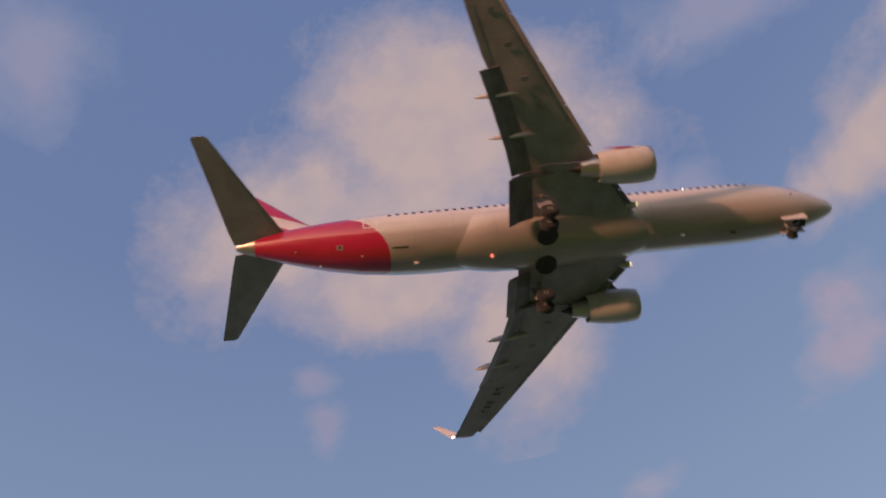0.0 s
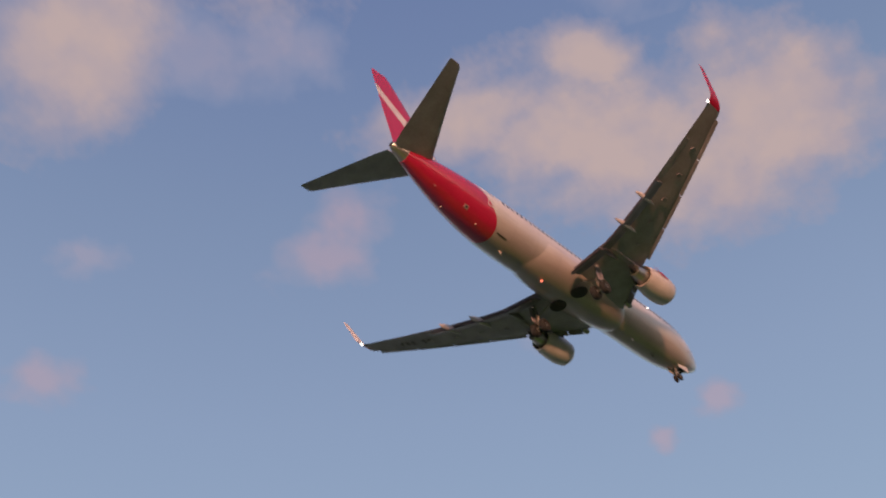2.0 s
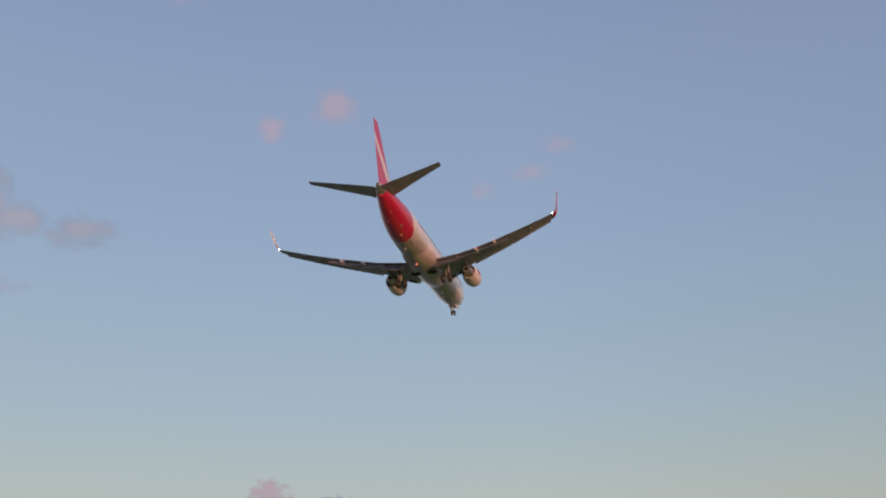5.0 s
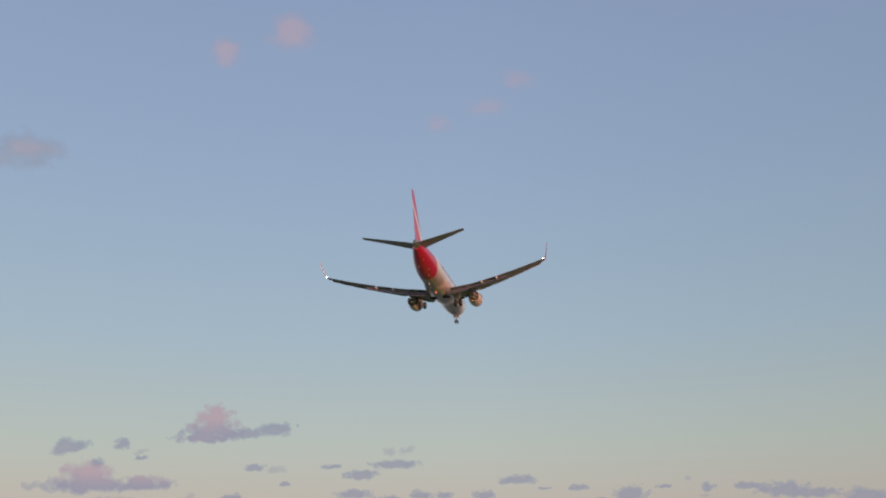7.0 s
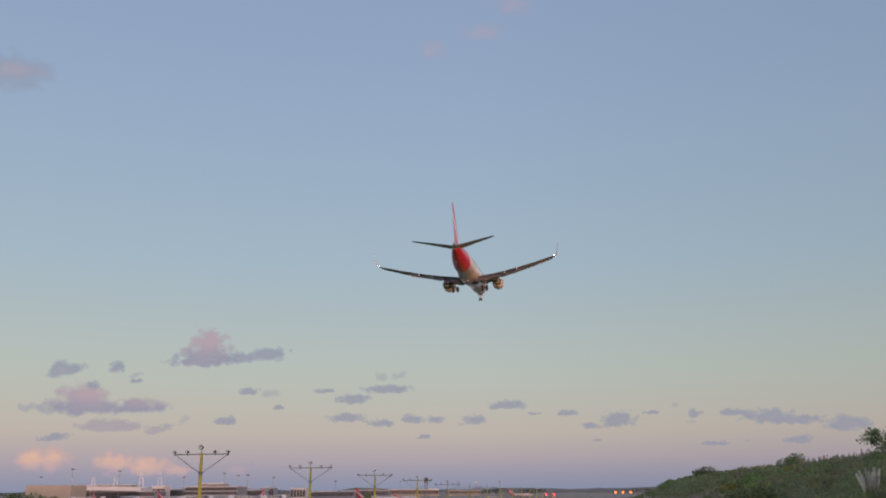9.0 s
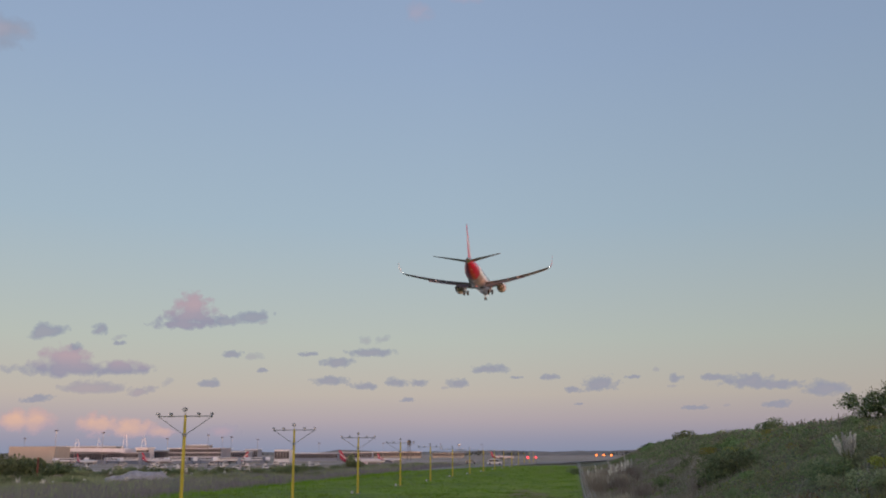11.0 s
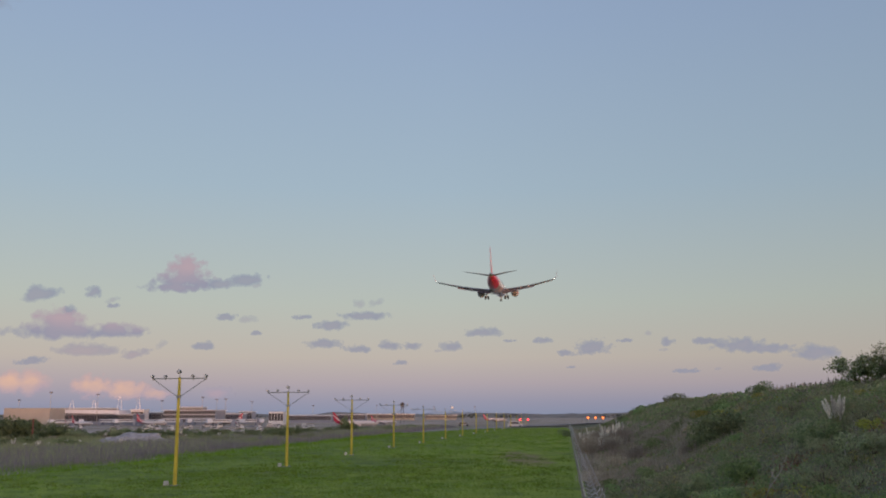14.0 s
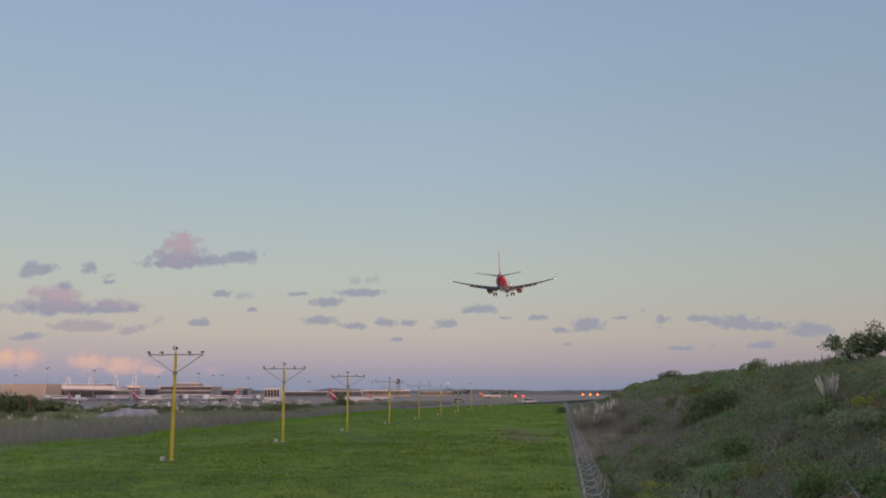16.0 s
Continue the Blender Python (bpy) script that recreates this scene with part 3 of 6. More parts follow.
# ---- clouds: soft patches far away, azimuth and elevation in degrees ----
def cloud_material(name, lit, shade, depth, crisp=0.0, lift=0.0, grain=0.08):
    k = Mat(name)
    k.n.remove(k.b)
    a = k.n.new("ShaderNodeAttribute")
    a.attribute_name = "cloud_depth"
    v = k.coord()
    n1, n2 = k.noise(v, 0.006, 6), k.noise(v, 0.03, 5)
    d = k.math("ADD", a.outputs["Fac"], k.math("ADD", k.math("MULTIPLY", k.math("SUBTRACT", n2, 0.5), 0.46 if grain > 0.2 else 0.32), k.math("MULTIPLY", k.math("SUBTRACT", k.noise(v, 0.11, 4), 0.5), grain)))
    alpha = k.math("MULTIPLY", k.ramp(d, (0.06, 0.0), (0.34 - 0.14 * crisp, 0.45), (0.85 - 0.4 * crisp, 1.0)), depth)
    warm = k.ramp(k.math("ADD", k.math("MULTIPLY", n1, 0.8), k.math("MULTIPLY", k.math("SUBTRACT", a.outputs["Fac"], 0.5), 0.55)), (0.25, 0.0), (0.75, 1.0))
    if lift:
        top = k.ramp(k.xyz(k.coord("Generated"))["Z"], (0.26, 0.0), (0.60, 1.0))
        warm = k.math("ADD", k.math("MULTIPLY", warm, 1 - lift), k.math("MULTIPLY", top, lift))
    em, tr, mx = (k.n.new("ShaderNode" + q) for q in ("Emission", "BsdfTransparent", "MixShader"))
    out = k.n["Material Output"]
    k.l.new(k.mix(warm, shade, lit), em.inputs[0])
    k.l.new(alpha, mx.inputs[0])
    k.l.new(tr.outputs[0], mx.inputs[1])
    k.l.new(em.outputs[0], mx.inputs[2])
    k.l.new(mx.outputs[0], out.inputs[0])
    return k.m


C_HIGH = cloud_material("high_cloud", (0.525, 0.40, 0.385), (0.37, 0.325, 0.40), 0.95, 0.3)
C_VEIL = cloud_material("cloud_veil", (0.40, 0.35, 0.44), (0.30, 0.32, 0.45), 0.5)
C_PINK = cloud_material("small_pink_cloud", (0.48, 0.35, 0.41), (0.36, 0.33, 0.43), 0.55)
C_FAINT = cloud_material("faint_pink_cloud", (0.47, 0.35, 0.41), (0.36, 0.33, 0.43), 0.32)
C_GREY = cloud_material("grey_cloud", (0.38, 0.345, 0.41), (0.265, 0.29, 0.37), 0.72)
C_LOW = cloud_material("low_cloud", (0.30, 0.30, 0.38), (0.24, 0.275, 0.38), 0.78, 0.3, 0.0, 0.30)
C_FAR = cloud_material("scrap_of_cloud", (0.33, 0.31, 0.38), (0.27, 0.30, 0.39), 0.45)
C_MAUVE = cloud_material("mauve_cloud", (0.37, 0.315, 0.375), (0.29, 0.29, 0.375), 0.68, 0.2, 0.0, 0.30)
C_ROSE = cloud_material("low_rose_cloud", (0.465, 0.345, 0.39), (0.265, 0.28, 0.38), 0.9, 0.4, 0.7, 0.30)
C_CUMULUS = cloud_material("sunlit_cumulus", (0.72, 0.46, 0.35), (0.42, 0.34, 0.41), 1.0, 0.9, 0.4, 0.25)


def sky_point(az, el, r):
    a, e = radians(az), radians(el)
    return Vector((math.sin(a) * math.cos(e), math.cos(a) * math.cos(e), math.sin(e))) * r


def cloud(blobs, material, label, rough=0.75, dist=4200.0, seed=0, lumps=2.2, grow=1.35, base=1.0):
    """One cloud out of soft ellipses (azimuth, elevation, width, height, tilt), torn up by noise; denser parts bulge towards the viewer."""
    az0 = sum(b[0] for b in blobs) / len(blobs)
    el0 = sum(b[1] for b in blobs) / len(blobs)
    c = sky_point(az0, el0, 1)
    right = Vector((math.cos(radians(az0)), -math.sin(radians(az0)), 0))
    upward = right.cross(c)
    flat = []
    for az, el, w, h, tilt in blobs:
        p = sky_point(az, el, 1)
        p /= p.dot(c)
        flat.append((math.degrees(p.dot(right)), math.degrees(p.dot(upward)), w / 2 * grow, h / 2 * grow, radians(tilt)))
    x0 = min(x - max(w, h) for x, y, w, h, t in flat)
    x1 = max(x + max(w, h) for x, y, w, h, t in flat)
    y0 = min(y - max(w * 0.7, h) for x, y, w, h, t in flat)
    y1 = max(y + max(w * 0.7, h) for x, y, w, h, t in flat)
    size = min(min(w, h) for x, y, w, h, t in flat)
    step = max(size / 13.0, (x1 - x0) / 110.0)
    nx, ny = int((x1 - x0) / step) + 2, int((y1 - y0) / step) + 2
    off = Vector((seed * 17.3, seed * 5.1, seed * 2.7))
    bm = bmesh.new()
    grid, dens = {}, {}
    for i in range(nx):
        for j in range(ny):
            x, y = x0 + i * step, y0 + j * step
            best = -1.0
            for bx, by, w, h, t in flat:
                dx, dy = x - bx, y - by
                u, v = dx * math.cos(t) + dy * math.sin(t), -dx * math.sin(t) + dy * math.cos(t)
                best = max(best, 1 - math.hypot(u / w, v / (h if v > 0 else h * base)))
            q = noise.fractal(Vector((x, y * 1.3, 0)) / size * lumps * 0.5 + off, 0.9, 2.0, 4)
            dens[i, j] = best * 1.25 + q * 0.42 * rough
    for i in range(nx - 1):
        for j in range(ny - 1):
            quad = ((i, j), (i + 1, j), (i + 1, j + 1), (i, j + 1))
            if max(dens[k] for k in quad) > 0.02:
                for k in quad:
                    if k not in grid:
                        x, y = radians(x0 + k[0] * step), radians(y0 + k[1] * step)
                        d = (c + right * x + upward * y).normalized()
                        bulge = max(0.0, min(dens[k], 1.2))
                        grid[k] = bm.verts.new(d * dist * (1 - 0.35 * radians(size) * math.sqrt(bulge)))
                bm.faces.new([grid[k] for k in quad])
    keys = list(grid)
    centre = c * dist
    for v in bm.verts:
        v.co -= centre
    bm.verts.index_update()
    order = {grid[k].index: max(0.0, min(1.0, dens[k])) for k in keys}
    ob = part("cloud", bm, material)
    ob.location = centre
    att = ob.data.attributes.new("cloud_depth", "FLOAT", "POINT")
    att.data.foreach_set("value", [order[i] for i in range(len(ob.data.vertices))])
    ob.data.shade_smooth()
    return tagged(ob, label, "cloud", "clouds in the dusk sky")


HIGH = [
    ([(-78.6, 61.5, 11.0, 8.5, 0), (-70.0, 61.5, 10.0, 7.0, -5), (-62.5, 65.4, 19.8, 12.7, -8), (-88.0, 62.1, 14.5, 10.1, 14), (-63.7, 53.9, 8.8, 11.8, -8), (-65.3, 69.1, 13.2, 7.4, -5), (-76.3, 57.6, 14.9, 6.2, -8)], C_HIGH, "large warm cream evening cloud with ragged edges"),
    ([(-13.7, 52.9, 5.7, 3.8, -28), (-12.7, 47.4, 20.0, 8.7, -27), (-28.0, 51.0, 9.0, 4.2, -16), (-1.1, 46.1, 12.1, 8.8, -27), (-26.2, 51.4, 12.9, 3.3, -3)], C_HIGH, "broad cream and rose evening cloud bank"),
    ([(-24.4, 62.7, 10.7, 5.3, -30), (-10.5, 58.7, 10.1, 4.8, -42)], C_VEIL, "thin mauve veil of high cloud"),
    ([(-127.1, 66.1, 6.9, 7.4, 41)], C_VEIL, "thin pale wisp of high cloud"),
    ([(-37.5, 45.7, 4.7, 3.7, 5), (-40.3, 43.5, 6.3, 3.6, 7)], C_PINK, "small ragged pink cloud"),
    ([(-85.5, 52.4, 2.6, 2.2, -1), (-84.4, 49.9, 2.4, 3.4, -2)], C_FAINT, "faint pink puff of cloud"),
    ([(-59.2, 34.9, 4.1, 2.5, 12)], C_PINK, "faint pink puff of cloud"),
    ([(-12.4, 31.5, 2.5, 2.0, -5)], C_PINK, "small pink puff of cloud"),
    ([(-16.6, 30.0, 1.5, 1.6, 0)], C_PINK, "tiny pink puff of cloud"),
    ([(-58.3, 42.0, 3.7, 2.0, 14)], C_VEIL, "thin pale wisp of cloud"),
    ([(-22.5, 38.0, 4.4, 2.3, 2)], C_VEIL, "thin mauve wisp of cloud"),
    ([(1.1, 27.4, 2.1, 1.0, -2), (3.1, 28.9, 2.1, 1.2, -3)], C_FAINT, "thin rose wisps of cloud"),
    ([(-2.2, 26.4, 1.6, 1.0, -1)], C_FAINT, "thin rose wisp of cloud"),
    ([(-33.3, 24.3, 2.1, 3.3, 6), (-31.8, 23.2, 3.4, 2.1, 5), (-28.1, 22.9, 3.5, 1.7, 3)], C_GREY, "soft grey cloud with a pink rim"),
    ([(-33.1, 19.3, 3.8, 1.0, 4)], C_VEIL, "thin grey streak of cloud"),
    ([(-54.0, 54.9, 9.0, 5.0, -6), (-44.5, 55.8, 7.0, 4.2, -4)], C_VEIL, "soft mauve veil of high cloud"),
]
LOW = [
    ([(-15.8, 8.4, 2.1, 1.7, 4), (-15.8, 7.75, 3.3, 1.2, 4), (-16.2, 7.35, 3.7, 0.7, 2)], C_ROSE), ([(-13.9, 7.65, 1.6, 0.7, 0), (-12.4, 7.85, 2.6, 0.8, 8)], C_LOW),
    ([(-22.6, 5.1, 2.6, 1.7, 2), (-22.9, 4.6, 4.8, 1.25, 2), (-19.6, 4.7, 3.2, 0.95, 2), (-21.2, 4.65, 2.8, 0.95, 2)], C_ROSE),
    ([(-23.74, 6.65, 2.1, 0.9, 9)], C_LOW),
    ([(-20.91, 6.85, 0.9, 0.7, 3)], C_LOW),
    ([(-22.1, 5.75, 0.8, 0.7, 2)], C_LOW),
    ([(-21.0, 3.6, 3.2, 0.8, 3)], C_MAUVE),
    ([(-18.4, 3.4, 1.6, 0.6, 9)], C_MAUVE),
    ([(-23.84, 2.95, 1.6, 0.5, 7)], C_LOW),
    ([(-14.56, 3.95, 1.3, 0.5, 1)], C_LOW),
    ([(-13.38, 5.65, 1.2, 0.5, 1)], C_LOW),
    ([(-8.89, 5.74, 1.1, 0.3, 1)], C_LOW),
    ([(-7.03, 5.24, 1.9, 0.6, 1)], C_LOW),
    ([(-5.08, 5.84, 2.7, 0.6, 1)], C_LOW),
    ([(-7.62, 4.14, 2.1, 0.6, 1)], C_LOW),
    ([(-5.47, 3.84, 1.7, 0.5, 0)], C_LOW),
    ([(-3.52, 4.04, 1.4, 0.6, 0)], C_LOW),
    ([(-2.15, 4.04, 1.1, 0.5, 0)], C_LOW),
    ([(0.2, 3.94, 1.2, 0.7, 0)], C_LOW),
    ([(2.25, 4.84, 2.4, 0.6, 0)], C_LOW),
    ([(-2.83, 3.04, 0.8, 0.3, 0)], C_LOW),
    ([(5.76, 4.34, 1.2, 0.4, 0)], C_LOW),
    ([(7.13, 3.54, 1.0, 0.4, 0), (8.79, 3.84, 2.2, 1.0, -1)], C_LOW),
    ([(13.19, 4.14, 0.8, 0.5, -1)], C_LOW),
    ([(15.34, 4.14, 1.6, 0.5, -1), (17.29, 3.84, 2.8, 0.9, -1), (18.76, 3.64, 2.7, 0.6, -1)], C_LOW),
    ([(21.4, 3.34, 2.5, 0.9, -1)], C_LOW),
    ([(14.17, 2.44, 1.5, 0.3, -1)], C_LOW),
    ([(18.76, 2.54, 1.6, 0.5, -1)], C_LOW),
    ([(3.81, 4.34, 0.7, 0.2, 0)], C_LOW),
    ([(7.52, 2.74, 0.55, 0.14, 2)], C_LOW),
    ([(10.75, 4.29, 0.9, 0.25, 1)], C_LOW),
    ([(-19.74, 6.15, 0.7, 0.3, 2)], C_LOW),
    ([(-11.53, 4.75, 0.6, 0.3, 2)], C_LOW),
    ([(-11.6, 7.6, 0.6, 0.3, 10)], C_FAR),
    ([(-4.4, 6.65, 0.9, 0.5, 20), (-5.4, 6.6, 0.7, 0.6, 0)], C_FAR),
    ([(-16.9, 4.0, 0.7, 0.5, 30)], C_FAR),
    ([(-19.8, 6.5, 0.8, 0.35, 20)], C_FAR),
    ([(-12.1, 5.55, 1.1, 0.45, 2)], C_FAR),
    ([(-0.6, 3.75, 0.5, 0.2, 0)], C_FAR),
    ([(12.1, 4.7, 0.5, 0.3, 10)], C_FAR),
    ([(16.0, 2.55, 0.4, 0.2, 0)], C_FAR),
    ([(13.0, 3.7, 0.5, 0.2, 0)], C_FAR),
]
for i, (blobs, m, label) in enumerate(HIGH):
    cloud(blobs, m, label, 0.7 if len(blobs) > 3 else 0.9, 4200, i + 1, 1.7 if len(blobs) > 3 else 2.2, 1.45 if len(blobs) > 3 else 1.35)
for i, (blobs, m) in enumerate(LOW):
    cloud(blobs, m, "grey and rose flat-bottomed evening cloud" if m is C_ROSE else "small slate-mauve evening cloud", 1.3, 4400, i + 40, 1.5, 1.25, 0.7)
for i, blobs in enumerate(([(-23.8, 1.75, 1.5, 1.1, 1), (-24.9, 1.75, 1.5, 1.0, 1)], [(-20.6, 1.55, 2.0, 1.0, 1), (-18.7, 1.35, 2.4, 0.9, -4), (-17.3, 1.15, 1.6, 0.6, 0)], [(-13.7, 1.25, 1.5, 0.6, 0)])):
    cloud(blobs, C_CUMULUS if i < 2 else C_PINK, "billowing cumulus lit peach by the low sun", 0.8, 4500, i + 90, 2.2, 1.5)


# ---- ground ----
GROUND = -4.66
FENCE_X, FENCE_SLOPE = 0.80, 0.1250


def across(x, y):
    """Metres to the right of the fence line."""
    return x - (FENCE_X + FENCE_SLOPE * y)


def bank(x, y):
    """The ground's height: level grass, the scrubby bank beyond the fence, and an added sun-blocking rise out of view.
    """
    w = across(x, y)
    f = max(0.0, min(1.0, (w - 1.5) / 18.5))
    rise = f * f * (3 - 2 * f)
    fade = max(0.0, min(1.0, (430 - y) / 230)) ** 1.2 * max(0.0, min(1.0, (y + 60) / 60))
    bump = noise.fractal(Vector((x, y, 0)) * 0.07, 1.0, 2.0, 3) * 0.5 * f
    # invented rise behind the camera, never seen, keeps low sun off the ground
    back = x * SUN.x + y * SUN.y
    ridge = 25.0 * math.exp(-((back - 260) / 70) ** 2)
    side = max(0.0, min(1.0, (0.153 * y - 46 - x - 18) / 40))
    dip = -7.6 * max(max(0.0, min(1.0, (y - 420) / 250)), side * max(0.0, min(1.0, (y - 180) / 350)))
    small = noise.noise(Vector((x, y, 3)) * 0.12) * 0.06
    return GROUND + ridge + dip + (6.3 * rise + bump) * fade + (small if abs(x) < 150 and y < 400 else 0)


def ground_material():
    """Mown green grass between the reeds and the fence, rough brown-green scrub elsewhere, grey tarmac far off, paled
    for haze.
    """
    k = Mat("ground", 0.95)
    p = k.place()
    c = k.xyz(p)
    w = k.math("SUBTRACT", c["X"], k.math("ADD", k.math("MULTIPLY", c["Y"], FENCE_SLOPE), FENCE_X))
    left = k.math("SUBTRACT", c["X"], k.math("SUBTRACT", k.math("MULTIPLY", c["Y"], 0.153), 46.0))
    wob = k.math("MULTIPLY", k.math("SUBTRACT", k.noise(p, 0.25, 4), 0.5), 5.0)
    lawn = k.math("MULTIPLY", k.math("GREATER_THAN", k.math("ADD", left, wob), 0.0), k.math("LESS_THAN", w, 0.3))
    lawn = k.math("MULTIPLY", lawn, k.math("LESS_THAN", k.math("ADD", c["Y"], k.math("MULTIPLY", wob, 14.0)), 305.0))
    big, mid, fine = k.noise(p, 0.06, 5), k.noise(p, 0.45, 5), k.noise(p, 3.5, 4)
    tone = k.math("ADD", k.math("MULTIPLY", big, 0.24), k.math("ADD", k.math("MULTIPLY", mid, 0.31), k.math("MULTIPLY", fine, 0.50)))
    green = k.ramp(tone, (0.42, (0.055, 0.105, 0.014)), (0.50, (0.12, 0.215, 0.017)), (0.58, (0.225, 0.335, 0.022)))
    # sunnier, yellower grass in the strip beside the fence
    strip = k.ramp(k.math("ADD", k.math("DIVIDE", k.math("ADD", w, 30.0), 30.0), k.math("MULTIPLY", k.math("SUBTRACT", k.noise(p, 0.09, 4), 0.5), 1.2)), (0.30, 0.0), (0.80, 0.85))
    green = k.mix(k.math("MULTIPLY", strip, k.ramp(mid, (0.38, 0.35), (0.58, 1.0))), green, (0.25, 0.345, 0.025))
    worn = k.ramp(k.noise(p, 0.05, 3), (0.64, 0.0), (0.74, 0.55))
    green = k.mix(worn, green, (0.20, 0.19, 0.07))
    bare = k.math("ADD", k.math("POWER", k.math("DIVIDE", k.math("SUBTRACT", c["X"], 7.9), 3.2), 2.0), k.math("POWER", k.math("DIVIDE", k.math("SUBTRACT", c["Y"], 102.0), 20.0), 2.0))
    bare = k.ramp(k.math("ADD", bare, k.math("MULTIPLY", k.math("SUBTRACT", mid, 0.5), 2.0)), (0.1, 0.9), (0.9, 0.0))
    green = k.mix(bare, green, (0.26, 0.19, 0.11))
    rough = k.ramp(tone, (0.36, (0.15, 0.155, 0.10)), (0.52, (0.24, 0.23, 0.17)), (0.68, (0.34, 0.31, 0.26)))
    scrub = k.ramp(tone, (0.36, (0.075, 0.085, 0.04)), (0.52, (0.135, 0.145, 0.075)), (0.68, (0.20, 0.18, 0.115)))
    rough = k.mix(k.math("GREATER_THAN", w, 0.3), rough, scrub)
    # tar and rough have distance haze mixed into their colours as extra paleness
    tar = k.ramp(k.noise(p, 1.0, 4, (0.004, 0.022, 0.01)), (0.36, (0.19, 0.175, 0.105)), (0.46, (0.31, 0.265, 0.195)), (0.54, (0.46, 0.415, 0.375)), (0.66, (0.27, 0.23, 0.165)))
    far = k.math("GREATER_THAN", c["Y"], 420.0)
    k.base(k.mix(far, k.mix(lawn, rough, green), tar))
    k.bump(k.math("ADD", mid, fine), 0.6, 0.12)
    return k.m


def lines(*runs):
    out = []
    for a, b, step in runs:
        out += list(np.arange(a, b, step))
    return out


xs = lines((-4600, -600, 500), (-600, -120, 20), (-120, -50, 5), (-50, 60, 1.6), (60, 140, 8), (140, 600, 60), (600, 4601, 500))
ys = lines((-4600, -300, 500), (-300, -20, 20), (-20, 130, 2.0), (130, 400, 5), (400, 1200, 80), (1200, 4601, 400))
me = bpy.data.meshes.new("ground")
me.from_pydata([(x, y, bank(x, y)) for y in ys for x in xs], [], [(j * len(xs) + i, j * len(xs) + i + 1, (j + 1) * len(xs) + i + 1, (j + 1) * len(xs) + i)
                                                                 for j in range(len(ys) - 1) for i in range(len(xs) - 1)])
me.materials.append(ground_material())
me.shade_smooth()
tagged(new("ground", me), "green mown grass strip beside rough brown scrub", "ground", kind="structure")

# ---- approach light masts ----
M_YELLOW = plain("mast_yellow", (0.64, 0.53, 0.06), 0.5, scale=2.0, vary=0.2)
M_PIPE = plain("galvanised_pipe", (0.30, 0.31, 0.30), 0.5, 0.5, scale=4.0)
M_LAMP = plain("lamp_housing_dark", (0.10, 0.10, 0.11), 0.45, 0.3)
M_LENS = plain("lamp_lens", (0.7, 0.72, 0.75), 0.1)
M_BOX = plain("junction_box_white", (0.6, 0.6, 0.58), 0.5)


def light_mast(top):
    """A mast whose crossbar stands at height top."""
    m = tagged(new("light_mast"), "tall yellow approach light mast with five lamps on a crossbar", "light mast", "row of approach light masts")
    d = top - 7.18
    smooth(part("pole", tube([(0, 0, -0.15), (0, 0, 0.3), (0, 0, 5.9 + d), (0, 0, 7.25 + d)], [0.14, 0.13, 0.105, 0.085], 12), M_YELLOW, m, "yellow painted pole"))
    part("collar", tube([(0, 0, 5.86 + d), (0, 0, 6.06 + d)], 0.15, 12), M_PIPE, m)
    part("crossbar", tube([(-1.98, 0, top), (1.98, 0, top)], 0.033, 8), M_PIPE, m, "thin grey crossbar")
    for s in (-1, 1):
        part("brace", tube([(0.09 * s, 0, 5.96 + d), (1.9 * s, 0, 7.14 + d)], 0.024, 8), M_PIPE, m)
    for x in (-1.95, -1.0, 0, 1.0, 1.95):
        h = 0.45 if x == 0 else 0.16
        r = 0.15 if x == 0 else 0.085
        stem = part("lamp_stem", tube([(x, 0, top - (0 if x == 0 else 0.10)), (x, 0.0, top + h * 0.55)], 0.035, 6), M_PIPE, m)
        body = tube([(x, 0.18, top + h), (x, 0.05, top + h), (x, -0.13, top + h), (x, -0.2, top + h)], [r * 0.4, r * 0.8, r, r * 0.98], 14)
        smooth(part("lamp", body, M_LAMP, stem, "dark round lamp housing"))
        part("lens", tube([(x, -0.2, top + h), (x, -0.225, top + h)], [r * 0.8, r * 0.7], 14), M_LENS, stem)
    part("base_plate", box(-0.3, -0.3, -0.05, 0.3, 0.3, 0.06, bevel=0.02), M_PIPE, m)
    part("junction_box", box(-0.76, -0.15, 0.0, -0.48, 0.1, 0.30, bevel=0.02), M_BOX, m, "white junction box at the foot")
    return m


for i in range(15):
    y = 63.8 + 22.8 * i
    x = -28.05 + 0.1557 * y
    mast = light_mast(7.06 - 0.42 * min(i, 5) - 0.1 * max(0, i - 5))
    mast.matrix_basis = pose(x, y, bank(x, y), 0, 0, -9 + (i % 3 - 1) * 1.5)


# ---- plants ----
def leaf_material(name, dark, light, dry=None):
    k = Mat(name, 0.65)
    r, o = k.random("Island"), k.random()
    col = k.mix(r, dark, light)
    if dry:
        col = k.mix(k.ramp(k.noise(k.place(), 0.22, 3), (0.50, 0.0), (0.72, 0.6)), col, dry)
    hue = k.n.new("ShaderNodeHueSaturation")
    k.l.new(col, hue.inputs["Color"])
    k.l.new(k.math("ADD", 0.75, k.math("MULTIPLY", o, 0.6)), hue.inputs["Value"])
    k.l.new(k.math("ADD", 0.475, k.math("MULTIPLY", o, 0.04)), hue.inputs["Hue"])
    k.base(hue.outputs[0])
    thin, both = k.n.new("ShaderNodeBsdfTranslucent"), k.n.new("ShaderNodeMixShader")
    k.l.new(hue.outputs[0], thin.inputs[0])
    both.inputs[0].default_value = 0.4
    k.l.new(k.b.outputs[0], both.inputs[1])
    k.l.new(thin.outputs[0], both.inputs[2])
    k.l.new(both.outputs[0], k.n["Material Output"].inputs[0])
    return k.m


